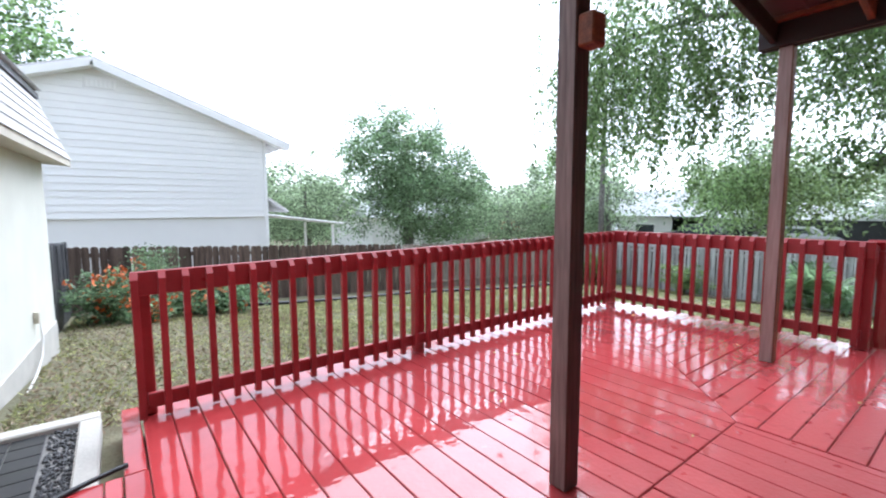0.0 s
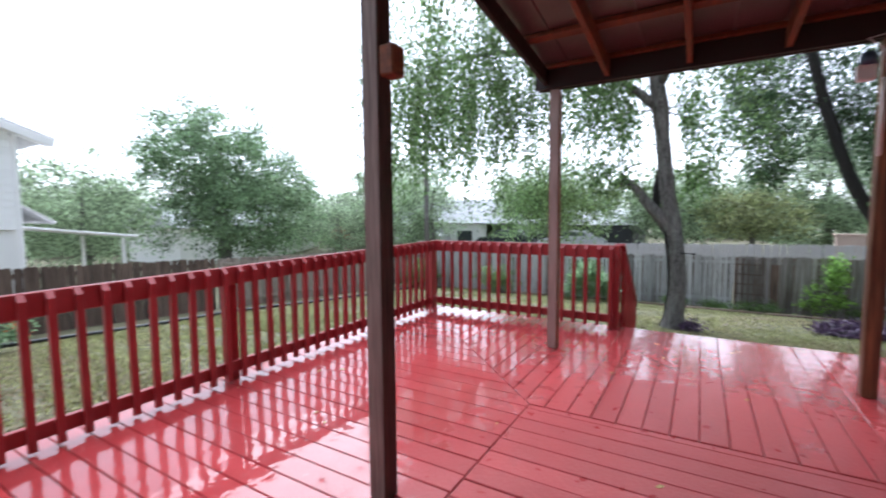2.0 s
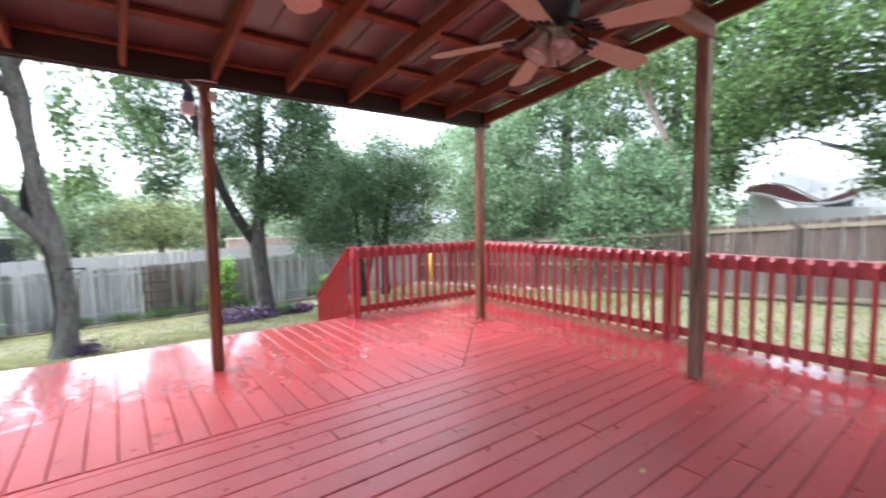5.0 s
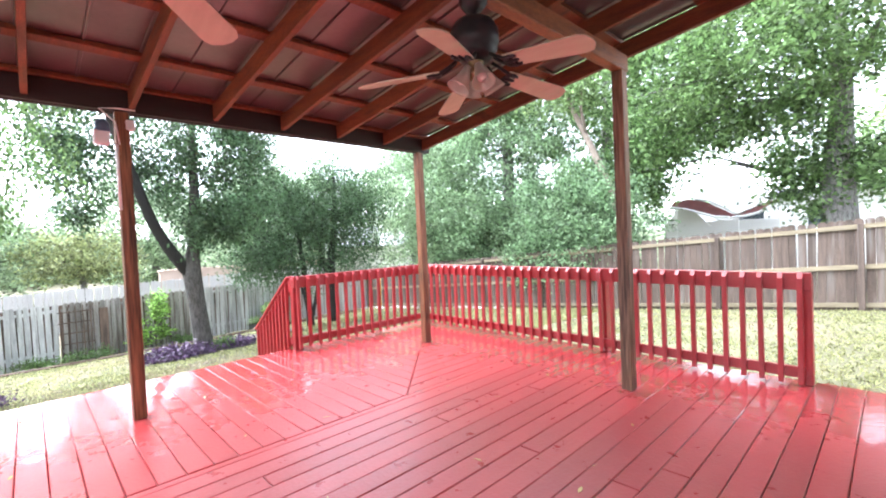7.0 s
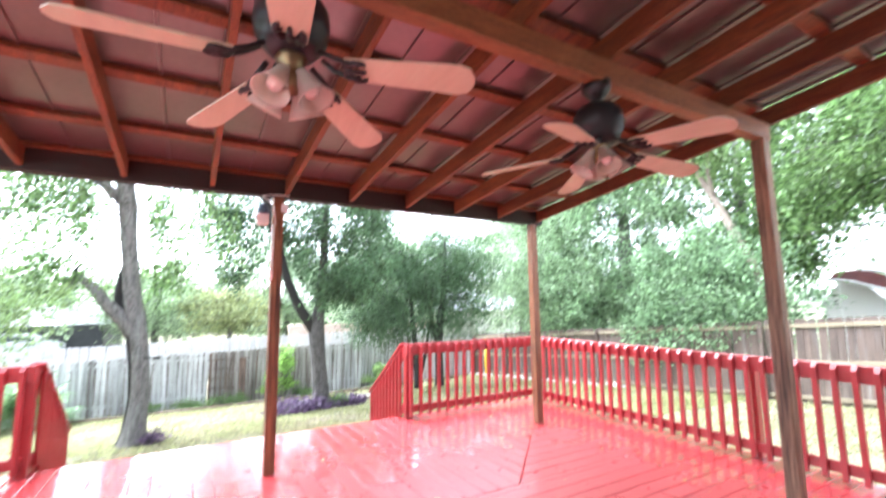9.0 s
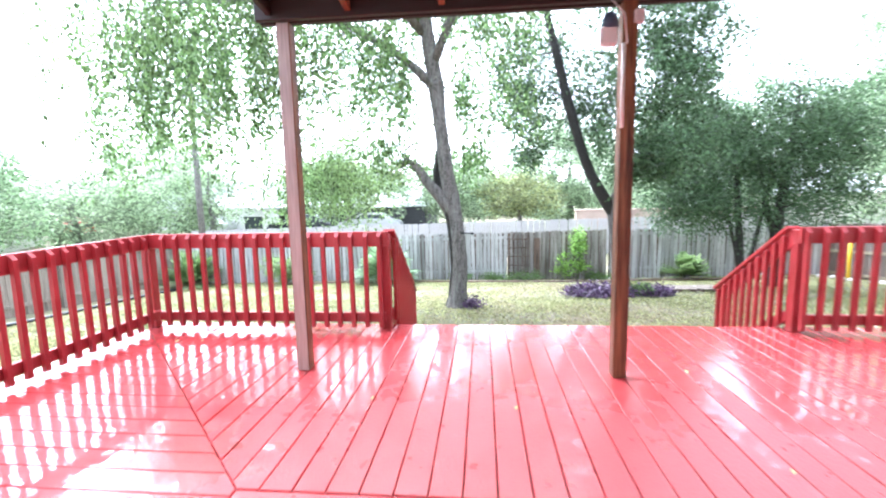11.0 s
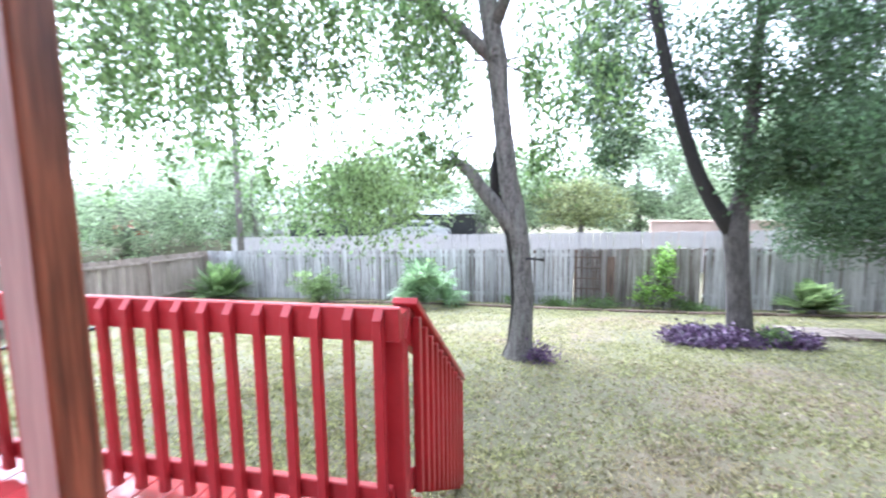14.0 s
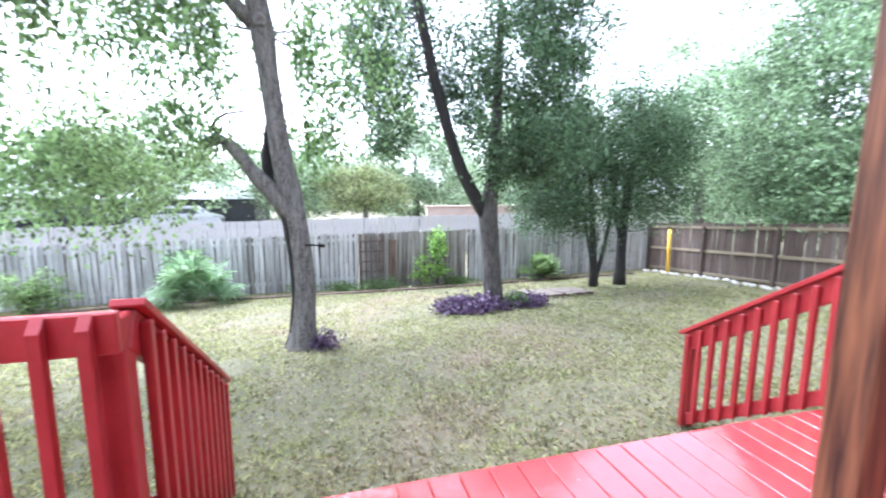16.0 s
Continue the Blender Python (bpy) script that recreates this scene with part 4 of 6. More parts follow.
for c, r, n in (((9.9, 1.6, 6.3), (3.0, 3.2, 1.9), 150), ((8.4, 4.0, 5.4), (1.9, 2.6, 1.1), 50), ((10.3, 5.2, 4.7), (1.8, 2.0, 0.9), 30), ((10.6, -0.7, 5.9), (1.6, 1.2, 1.2), 30), ((7.6, 3.0, 6.2), (1.8, 2.4, 1.2), 45), ((10.2, 1.7, 3.5), (0.8, 1.3, 0.9), 40), ((10.7, 0.1, 3.2), (0.6, 0.6, 1.0), 20), ((9.9, -0.4, 4.8), (1.1, 0.9, 0.8), 18)):
    p, cc = clumps(rng, c, r, n, 70, 0.20, 0.3, 0.9)
    sets.append(p)
    cs.append(cc)
tops = np.concatenate([np.stack([rng.uniform(8.8, 10.6, 150), rng.uniform(3.4, 7.2, 150), rng.uniform(3.7, 5.0, 150)], 1),
                       np.stack([rng.uniform(7.4, 9.0, 70), rng.uniform(3.4, 6.4, 70), rng.uniform(3.9, 5.0, 70)], 1)])
short = np.concatenate([np.stack([rng.uniform(8.8, 11.2, 110), rng.uniform(1.2, 3.4, 110), rng.uniform(3.6, 5.2, 110)], 1),
                        np.stack([rng.uniform(9.6, 11.2, 60), rng.uniform(-1.2, 1.2, 60), rng.uniform(3.0, 5.0, 60)], 1)])
high = np.stack([rng.uniform(8.4, 11.0, 230), rng.uniform(-0.6, 6.6, 230), rng.uniform(4.6, 6.8, 230)], 1)
sets += [strands(rng, tops, 2.1, 42, 0.06), strands(rng, short, 1.3, 38, 0.055), strands(rng, high, 2.4, 32, 0.055)]
lowp, lowc = clumps(rng, (10.1, 3.0, 1.75), (0.9, 1.6, 0.75), 110, 64, 0.22, 0.1, 0.7)
lowp2, _ = clumps(rng, (10.6, 0.35, 2.0), (0.6, 0.75, 0.55), 26, 45, 0.15, 0.1, 0.3)
cs = np.concatenate(cs)
tips = [q[:3] for st in (stem1[11:], limb1b[2:], limb1c[1:], limb1d[1:]) for q in st]
twigs = limbs(rng, tips, cs, 70)
lowp3, _ = clumps(rng, (10.25, 1.8, 2.15), (0.35, 0.45, 0.35), 16, 50, 0.13, 0.1, 0.3)
crown1 = np.concatenate(sets + [lowp2, lowp3])
# the trunk stands clear of leaves on the deck's side
line = np.interp(crown1[:, 2], [q[2] for q in stem1], [q[1] for q in stem1])
crown1 = crown1[~((crown1[:, 0] < 10.55) & (np.abs(crown1[:, 1] - line) < 0.38) & (crown1[:, 2] < 4.6))]
elm = tree("elm_tree", (10.45, 0.48, g1), [stem1, limb1, limb1b, limb1c, limb1d], [(crown1, 0.088, LEAF, 1.0), (lowp, 0.080, LEAF_LIGHT, 0.9)],
     "tall leaning shade tree with drooping green foliage and grey bark", "drooping small green leaves", twig_ends=twigs, wet_stems=[limb1e, limb1f, seam1])

part("knot", lathe(bmesh.new(), [(0.03, 0.0), (0.075, 0.03), (0.095, 0.0), (0.085, -0.05), (0.05, -0.02), (0.0, -0.03)], 14, Matrix.Translation((-0.165, 0.35, 3.50 - g1)) @ Matrix.Rotation(radians(-90), 4, "Y")), BARK, elm, "round healed branch scar")

g2 = G(12.8, -3.65)
stem2 = [(12.8, -3.66, g2 - 0.15, 0.31), (12.8, -3.655, g2 + 0.12, 0.245), (12.8, -3.62, g2 + 0.6, 0.212), (12.8, -3.55, -0.1, 0.200), (12.8, -3.49, 0.5, 0.215), (12.8, -3.46, 0.85, 0.225), (12.8, -3.52, 1.2, 0.165), (12.8, -3.60, 1.6, 0.14), (12.85, -3.65, 2.9, 0.115), (12.9, -3.7, 4.6, 0.08), (12.9, -3.7, 6.2, 0.04)]
limb2 = [(12.8, -3.40, 0.70, 0.15), (12.78, -3.22, 0.98, 0.150), (12.77, -3.03, 1.28, 0.140), (12.75, -2.84, 1.62, 0.128), (12.75, -2.66, 2.05, 0.118), (12.75, -2.51, 2.50, 0.115), (12.75, -2.35, 3.05, 0.118), (12.75, -2.18, 3.6, 0.112), (12.75, -1.93, 4.65, 0.10), (12.7, -1.4, 6.6, 0.05)]
sets, cs = [], []
for c, r, n, k in (((12.5, -4.1, 4.2), (1.5, 1.6, 2.3), 150, 1), ((13.7, -1.9, 4.7), (0.8, 1.5, 2.2), 80, 0), ((12.2, -4.3, 2.4), (1.2, 1.1, 1.0), 70, 1), ((12.3, -3.5, 1.9), (0.7, 0.5, 0.5), 20, 1), ((13.5, -1.3, 2.6), (0.6, 0.6, 0.8), 16, 0), ((12.9, -2.6, 6.6), (2.0, 2.8, 1.3), 80, 1),
                   ((12.8, -5.2, 4.6), (1.3, 1.1, 1.9), 70, 0), ((13.4, -1.0, 3.9), (0.7, 0.8, 1.1), 26, 1), ((13.3, -3.0, 3.4), (0.5, 0.8, 1.2), 40, 0)):
    p, cc = clumps(rng, c, r, n, 88, 0.19, 0.2, 0.3)
    sets.append((p, k))
    cs.append(cc)
hanging = strands(rng, np.stack([rng.uniform(12.9, 13.6, 30), rng.uniform(-1.8, -0.5, 30), rng.uniform(2.4, 4.6, 30)], 1), 0.9, 34, 0.07)
tree("forked_tree", (12.8, -3.65, g2), [stem2], [(np.concatenate([p for p, k in sets if k == 0] + [hanging]), 0.098, LEAF_HOLLY, 0.6), (np.concatenate([p for p, k in sets if k == 1]), 0.098, LEAF_DARK, 0.6)],
     "forked shade tree with dark green foliage and grey bark", "dense dark green leaves", bark=BARK_DARK, twig_ends=limbs(rng, [q[:3] for q in stem2[7:] + limb2[4:]], np.concatenate(cs), 60), wet_stems=[limb2])

def split(p, level, r_):
    """Leaves low in the crown get a darker green: the crown's own shade, put into colour."""
    low = p[:, 2] + 0.9 * np.sin(1.7 * p[:, 1]) * np.cos(2.1 * p[:, 0]) + r_.normal(0, 0.3, len(p)) < level
    return [(p[low], 0.085, LEAF_HOLLY, 0.4), (p[~low], 0.085, LEAF_DARK, 0.4)]


g3 = G(14.6, -7.6)
stems3 = [[(14.6, -7.58, g3 - 0.1, 0.15), (14.6, -7.56, g3 + 0.5, 0.115), (14.6, -7.50, -0.4, 0.10), (14.6, -7.40, 0.6, 0.09), (14.6, -7.2, 2.4, 0.05)],
          [(14.6, -7.60, g3 + 0.1, 0.08), (14.62, -7.85, -0.6, 0.06), (14.65, -8.1, 0.6, 0.05), (14.6, -8.2, 2.0, 0.03)],
          [(14.6, -7.55, g3 + 0.2, 0.06), (14.58, -7.4, -0.6, 0.05), (14.5, -7.0, 0.8, 0.04), (14.4, -6.4, 2.0, 0.02)]]
sets, cs = [], []
for c, r, n in (((14.5, -6.6, 2.2), (1.5, 1.7, 2.3), 190), ((14.2, -5.7, 0.9), (0.9, 0.9, 0.7), 45)):
    p, cc = clumps(rng, c, r, n, 140, 0.21, 0.15, 0.3)
    sets.append(p)
    cs.append(cc)
tree("holly_tree", (14.6, -7.58, g3), stems3, split(np.concatenate(sets), 1.6, rng), "multi-stemmed small tree with dense dark green foliage", "dense dark green leaves", bark=BARK_WET,
     twig_ends=limbs(rng, [q[:3] for st in stems3 for q in st[2:]], np.concatenate(cs), 36))
g4 = G(14.6, -8.5)
stems4 = [[(14.6, -8.48, g4 - 0.1, 0.21), (14.6, -8.48, g4 + 0.4, 0.165), (14.6, -8.46, -0.5, 0.15), (14.6, -8.50, 0.6, 0.14), (14.6, -8.7, 2.2, 0.09), (14.6, -8.8, 4.0, 0.04)],
          [(14.6, -8.45, -0.3, 0.09), (14.55, -8.2, 0.5, 0.075), (14.5, -7.9, 1.6, 0.05), (14.5, -7.8, 2.8, 0.03)]]
p4, c4 = clumps(rng, (14.7, -8.8, 2.6), (1.6, 1.9, 2.5), 250, 105, 0.23, 0.15, 0.3)
p5, c5 = clumps(rng, (14.6, -9.6, 0.8), (1.2, 1.4, 0.8), 60, 55, 0.24, 0.15, 0.2)
p6, c6 = clumps(rng, (14.9, -10.2, 3.0), (1.4, 1.4, 1.9), 90, 100, 0.23, 0.15, 0.3)
tree("holly_tree", (14.6, -8.48, g4), stems4, split(np.concatenate([p4, p5, p6]), 1.7, rng), "small tree with dark trunk and dense dark green foliage", "dense dark green leaves", bark=BARK_WET,
     twig_ends=limbs(rng, [q[:3] for st in stems4 for q in st[2:]], c4, 30))


# ---- trees beyond the fences ----
def far_tree(name, x, y, blobs, leaf, mat, label, trunk=0.2, per=45, spread=0.4, seed=1, limb_n=14):
    r_ = np.random.default_rng(seed)
    z = G(x, y)
    top = max(b[0][2] + 0.3 * b[1][2] for b in blobs)
    stem = [(x, y, z - 0.2, trunk * 1.3), (x + 0.1, y, z + 0.35 * (top - z), trunk), (x, y + 0.15, z + 0.65 * (top - z), trunk * 0.7), (x, y, top, trunk * 0.25)]
    ps, cc = [], []
    for c, r, n in blobs:
        p, q = clumps(r_, c, r, n, 2.0 * per, 0.85 * spread, 0.25, 0.2)
        ps.append(p)
        cc.append(q)
    return tree(name, (x, y, z), [stem], [(np.concatenate(ps), leaf, mat, 0.4)], label, "", twig_ends=limbs(r_, [q[:3] for q in stem[1:]], np.concatenate(cc), limb_n))


far_tree("neighbour_tree", 13.8, 21.2, [((13.4, 21.4, 3.9), (3.7, 3.0, 3.1), 230), ((14.8, 20.6, 1.4), (4.6, 3.4, 2.6), 220), ((17.4, 20.6, 3.3), (1.8, 1.8, 1.6), 50)], 0.17, LEAF_BLUE, "broad grey-green tree beyond the side fence", 0.28, 50, 0.42, 21, 30)
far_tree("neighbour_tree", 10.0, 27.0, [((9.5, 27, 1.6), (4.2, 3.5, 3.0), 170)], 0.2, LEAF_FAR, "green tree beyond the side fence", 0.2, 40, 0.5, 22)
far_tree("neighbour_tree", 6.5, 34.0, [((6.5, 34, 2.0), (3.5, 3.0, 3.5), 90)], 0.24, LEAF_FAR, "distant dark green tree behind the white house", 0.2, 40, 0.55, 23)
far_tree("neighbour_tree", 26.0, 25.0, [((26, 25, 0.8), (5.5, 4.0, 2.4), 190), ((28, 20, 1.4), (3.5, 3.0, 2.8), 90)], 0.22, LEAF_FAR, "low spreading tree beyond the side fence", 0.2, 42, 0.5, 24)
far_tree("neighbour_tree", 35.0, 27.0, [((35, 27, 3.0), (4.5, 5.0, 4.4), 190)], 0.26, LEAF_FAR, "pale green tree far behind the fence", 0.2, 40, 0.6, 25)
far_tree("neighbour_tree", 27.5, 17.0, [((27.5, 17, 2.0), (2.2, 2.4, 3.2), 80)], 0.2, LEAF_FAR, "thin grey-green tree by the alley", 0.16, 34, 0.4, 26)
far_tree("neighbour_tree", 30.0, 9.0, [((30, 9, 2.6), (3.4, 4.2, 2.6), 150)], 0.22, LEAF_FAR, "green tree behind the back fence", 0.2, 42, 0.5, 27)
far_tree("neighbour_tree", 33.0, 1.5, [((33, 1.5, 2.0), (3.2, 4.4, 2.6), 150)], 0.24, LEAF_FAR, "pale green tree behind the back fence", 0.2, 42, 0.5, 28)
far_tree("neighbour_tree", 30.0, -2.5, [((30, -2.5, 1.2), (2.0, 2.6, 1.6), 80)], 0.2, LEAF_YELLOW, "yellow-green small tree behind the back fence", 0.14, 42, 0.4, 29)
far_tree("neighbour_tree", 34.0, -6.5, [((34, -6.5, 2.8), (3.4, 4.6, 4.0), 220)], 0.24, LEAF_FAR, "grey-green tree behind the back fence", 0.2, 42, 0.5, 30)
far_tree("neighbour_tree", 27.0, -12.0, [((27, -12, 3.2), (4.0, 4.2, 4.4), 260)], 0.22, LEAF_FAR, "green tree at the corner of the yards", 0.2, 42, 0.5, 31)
far_tree("neighbour_tree", 11.5, -15.5, [((11.5, -14.6, 4.0), (3.4, 3.0, 4.2), 300), ((14.6, -14.0, 3.2), (2.4, 2.4, 3.4), 170), ((12.5, -13.2, 1.6), (2.8, 1.4, 1.6), 110), ((12.6, -14.8, 7.6), (3.2, 2.6, 2.4), 170)], 0.14, LEAF_BLUE, "large grey-green tree leaning over the side fence", 0.3, 52, 0.36, 32, 24)
far_tree("neighbour_tree", 7.2, -13.3, [((7.1, -13.0, 1.6), (2.2, 1.5, 2.2), 270), ((8.4, -12.6, 0.4), (1.1, 0.9, 1.0), 60)], 0.12, LEAF_TEAL, "bright green bushy tree leaning over the side fence", 0.12, 52, 0.28, 33)
far_tree("neighbour_tree", 8.6, -18.5, [((8.6, -18, 6.0), (4.2, 3.4, 4.4), 240), ((5.0, -17, 7.2), (2.6, 2.4, 2.4), 90)], 0.19, LEAF, "tall green tree beyond the side fence", 0.28, 48, 0.46, 34, 24)
big = far_tree("neighbour_tree", 1.0, -15.0, [((2.6, -13.6, 6.0), (2.4, 2.4, 1.9), 110), ((0.6, -12.6, 5.6), (2.4, 2.2, 1.8), 100), ((-1.6, -13.0, 6.4), (2.4, 2.6, 2.2), 80), ((4.6, -13.8, 4.4), (1.3, 1.4, 1.3), 50), ((2.4, -14.2, 3.9), (1.8, 1.2, 0.8), 50), ((5.3, -15.6, 4.4), (1.9, 1.3, 1.3), 60), ((6.4, -16.4, 3.2), (1.1, 1.0, 1.0), 55), ((1.4, -15.2, 2.7), (1.6, 1.0, 1.1), 70)], 0.14, LEAF, "spreading tree with dark limbs over the side fence", 0.32, 46, 0.34, 35, 60)
leaner = [(5.5, -13.3, G(5.5, -13.3) - 0.1, 0.16), (5.7, -13.3, 1.2, 0.13), (6.1, -13.35, 2.5, 0.115), (6.8, -13.4, 4.1, 0.10), (7.4, -13.4, 5.4, 0.075), (7.9, -13.4, 6.8, 0.04)]
fork = [(6.9, -13.4, 4.3, 0.07), (7.0, -13.3, 5.2, 0.05), (6.8, -13.2, 6.4, 0.03)]
lp_, lc_ = clumps(rng, (7.4, -13.2, 6.4), (1.6, 1.2, 1.1), 70, 80, 0.3, 0.2, 0.3)
tree("leaning_tree", (5.5, -13.3, G(5.5, -13.3)), [leaner, fork], [(lp_, 0.13, LEAF_LIGHT, 0.4)], "slender pale-barked tree leaning over the side fence", "light green leaves", bark=BARK_PALE, twig_ends=limbs(rng, [q[:3] for q in leaner[3:] + fork], lc_, 16))
far_tree("neighbour_tree", -3.0, -24.0, [((-2, -24, 4.0), (4.5, 3.0, 4.0), 130)], 0.24, LEAF_LIGHT, "pale green tree far beyond the side fence", 0.2, 40, 0.55, 36)
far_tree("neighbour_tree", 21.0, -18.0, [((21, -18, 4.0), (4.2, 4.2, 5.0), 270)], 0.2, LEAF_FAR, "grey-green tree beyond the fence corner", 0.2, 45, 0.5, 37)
far_tree("neighbour_tree", -3.0, 24.0, [((-3.5, 24, 7.2), (3.5, 2.5, 2.6), 90)], 0.24, LEAF, "green tree showing over the white house", 0.3, 42, 0.5, 38)

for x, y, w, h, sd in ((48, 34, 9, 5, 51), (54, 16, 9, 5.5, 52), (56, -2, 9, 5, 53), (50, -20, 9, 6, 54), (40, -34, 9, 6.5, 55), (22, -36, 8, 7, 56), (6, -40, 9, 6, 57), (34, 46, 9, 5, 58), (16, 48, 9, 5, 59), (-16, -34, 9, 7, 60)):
    far_tree("distant_tree", x, y, [((x, y, 0.3 * h - 1), (w, w, 0.62 * h), 210)], 0.42, LEAF_FAR, "distant green trees with haze paled into their colour", 0.3, 40, 0.95, sd, 6)


# ---- our house at the side of the deck ----
def slab(name, pts, z0, z1, mat, parent, label=""):
    area = sum(pts[i - 1][0] * pts[i][1] - pts[i][0] * pts[i - 1][1] for i in range(len(pts)))
    return part(name, prism(bmesh.new(), pts if area > 0 else pts[::-1], z0, z1, 0.006), mat, parent, label)


def extrude_y(name, prof, y0, y1, mat, parent, skew=0.0, label=""):
    """A profile in x and z drawn out along y; skew shifts x per metre of y."""
    bm = bmesh.new()
    rows = [[bm.verts.new((x + skew * (yy - y1), yy, z)) for x, z in prof] for yy in (y0, y1)]
    n = len(prof)
    for i in range(n):
        bm.faces.new((rows[0][i], rows[0][(i + 1) % n], rows[1][(i + 1) % n], rows[1][i]))
    bm.faces.new(rows[0])
    bm.faces.new(rows[1][::-1])
    bmesh.ops.recalc_face_normals(bm, faces=bm.faces)
    return part(name, bm, mat, parent, label)


home = thing("house", (0, 0, 0), "cream stucco house with a low eave and steep pale roof beside the deck", "house", kind="structure")
slab("wall", [(-0.56, -7.0), (-0.56, 3.6), (-0.80, 3.6), (-0.80, -7.0)], -0.4, 3.15, SIDING, home)
slab("wall", [(-0.58, 3.6), (-0.35, 7.1), (-6.0, 7.1), (-6.0, 6.8), (-0.62, 6.8), (-0.80, 3.6)], -0.12, 1.80, STUCCO, home)
slab("foundation", [(-0.57, 3.6), (-0.335, 7.115), (-6.0, 7.115), (-6.0, 6.8), (-0.62, 6.8), (-0.80, 3.6)], -0.9, -0.12, CONCRETE, home)
extrude_y("soffit", [(-0.42, 1.78), (-0.12, 1.76), (-0.12, 1.80), (-0.42, 1.82)], 3.2, 7.3, SOFFIT, home, 0.075)
extrude_y("fascia", [(-0.12, 1.755), (-0.10, 1.755), (-0.10, 1.83), (-0.12, 1.83)], 3.2, 7.32, SOFFIT, home, 0.075)
for k in range(6):
    extrude_y("roof_course", [(-0.10 - 0.045 * k, 1.83 + 0.118 * k), (-0.085 - 0.045 * k, 1.83 + 0.118 * k), (-0.15 - 0.045 * k, 1.965 + 0.118 * k), (-0.18 - 0.045 * k, 1.965 + 0.118 * k)], 3.2, 7.32, SHINGLE, home, 0.075)
extrude_y("drip_edge", [(-0.44, 2.54), (-0.34, 2.54), (-0.34, 2.60), (-0.44, 2.60)], 3.2, 7.30, BLACK, home, 0.075)
extrude_y("upper_roof", [(-0.40, 2.62), (-0.30, 2.62), (-1.3, 3.35), (-3.5, 4.0), (-3.5, 3.9), (-1.3, 3.2)], 3.2, 7.2, SHINGLE, home, 0.075)
outlet = thing("outlet_box", (-0.40, 6.05, 0.08), "cream outdoor outlet box with a white cable on the house wall", "outlet")
part("box", box(0.05, 0.075, 0.12, (0, 0, 0), 0.008), SOFFIT, outlet)
part("cable", tube(bmesh.new(), [(0.03, 0, 0.0), (0.035, -0.02, -0.15), (0.03, -0.12, -0.32), (0.02, -0.45, -0.40), (0.0, -0.95, -0.42), (-0.02, -1.5, -0.40)], 0.011, 8), WHITEPLASTIC, outlet)

# ---- light well beside the deck ----
well = thing("light_well", (-0.25, 3.08, -0.16), "concrete-edged pit with dark slate tiles and gravel", "light well")
for sx, sy, cx, cy in ((1.0, 0.11, -0.12, 0.52), (1.0, 0.11, -0.12, -0.55), (0.11, 0.96, 0.33, -0.015), (0.11, 0.96, -0.57, -0.015)):
    part("kerb", box(sx, sy, 0.14, (cx, cy, -0.06), 0.01), CONCRETE, well)
part("pit_floor", box(0.80, 0.96, 0.10, (-0.12, -0.015, -0.06), 0.002), WETSTONE, well)
for k in range(4):
    for q in range(7):
        part("slate_tile", box(0.152, 0.128, 0.014, (-0.43 + 0.16 * k, -0.42 + 0.135 * q, 0.040), 0.003), BLACK, well)
gr = np.random.default_rng(3)
bm = bmesh.new()
for _ in range(520):
    bmesh.ops.create_icosphere(bm, subdivisions=1, radius=gr.uniform(0.006, 0.012), matrix=Matrix.Translation((gr.uniform(0.145, 0.27), gr.uniform(-0.48, 0.46), gr.uniform(0.038, 0.052))))
part("gravel", bm, DARK, well)["kind"] = "stuff"
hose = thing("garden_hose", (0.0, 2.5, 0.0), "black hose lying over the deck edge", "hose")
part("tube", tube(bmesh.new(), [(-0.35, -0.25, 0.012), (-0.12, -0.10, 0.012), (0.02, 0.0, 0.013), (0.12, 0.05, 0.014), (0.22, 0.09, 0.016), (0.25, 0.10, 0.014)], 0.012, 8), BLACK, hose)

# ---- white neighbouring house ----
nb = thing("neighbour_house", (0, 16, 0), "white two-storey gabled house with lap siding", "house", "neighbouring houses")
PX, PZ, SL = 0.10, 5.27, 0.362
part("lower_wall", box(10.0, 0.2, 2.6, (-0.4, 0.2, -1.65), 0.01), WHITE, nb)
zz = 0.95
while zz < PZ - 0.25:
    half = min(4.95, (PZ - 0.12 - zz) / SL)
    left, right = max(-5.4, PX - half), min(4.6, PX + half)
    top = zz + 0.2
    half2 = min(4.95, (PZ - 0.12 - top) / SL)
    l2, r2 = max(-5.4, PX - half2), min(4.6, PX + half2)
    bm = bmesh.new()
    vs = [bm.verts.new(p) for p in ((left, -0.025, zz), (right, -0.025, zz), (r2, 0.0, top), (l2, 0.0, top), (left, 0.15, zz), (right, 0.15, zz), (r2, 0.15, top), (l2, 0.15, top))]
    for f in ((0, 1, 2, 3), (5, 4, 7, 6), (4, 5, 1, 0), (3, 2, 6, 7), (1, 5, 6, 2), (4, 0, 3, 7)):
        bm.faces.new([vs[q] for q in f])
    part("siding_board", bm, WHITE, nb)
    zz += 0.2
for sgn in (-1, 1):
    ln = 5.6
    m = Matrix.Translation((PX, 0, PZ)) @ Matrix.Rotation(sgn * math.atan(SL), 4, "Y")
    roof = part("roof", box(ln, 9.0, 0.10, (sgn * ln / 2, 4.05, 0.0), 0.01, m=m), SHINGLE, nb)
    part("fascia", box(ln, 0.03, 0.20, (sgn * ln / 2, -0.47, -0.16), 0.006, m=m), WHITE, roof)
    part("eave_soffit", box(ln, 0.45, 0.02, (sgn * ln / 2, -0.23, -0.13), 0.004, m=m), WHITE, roof)
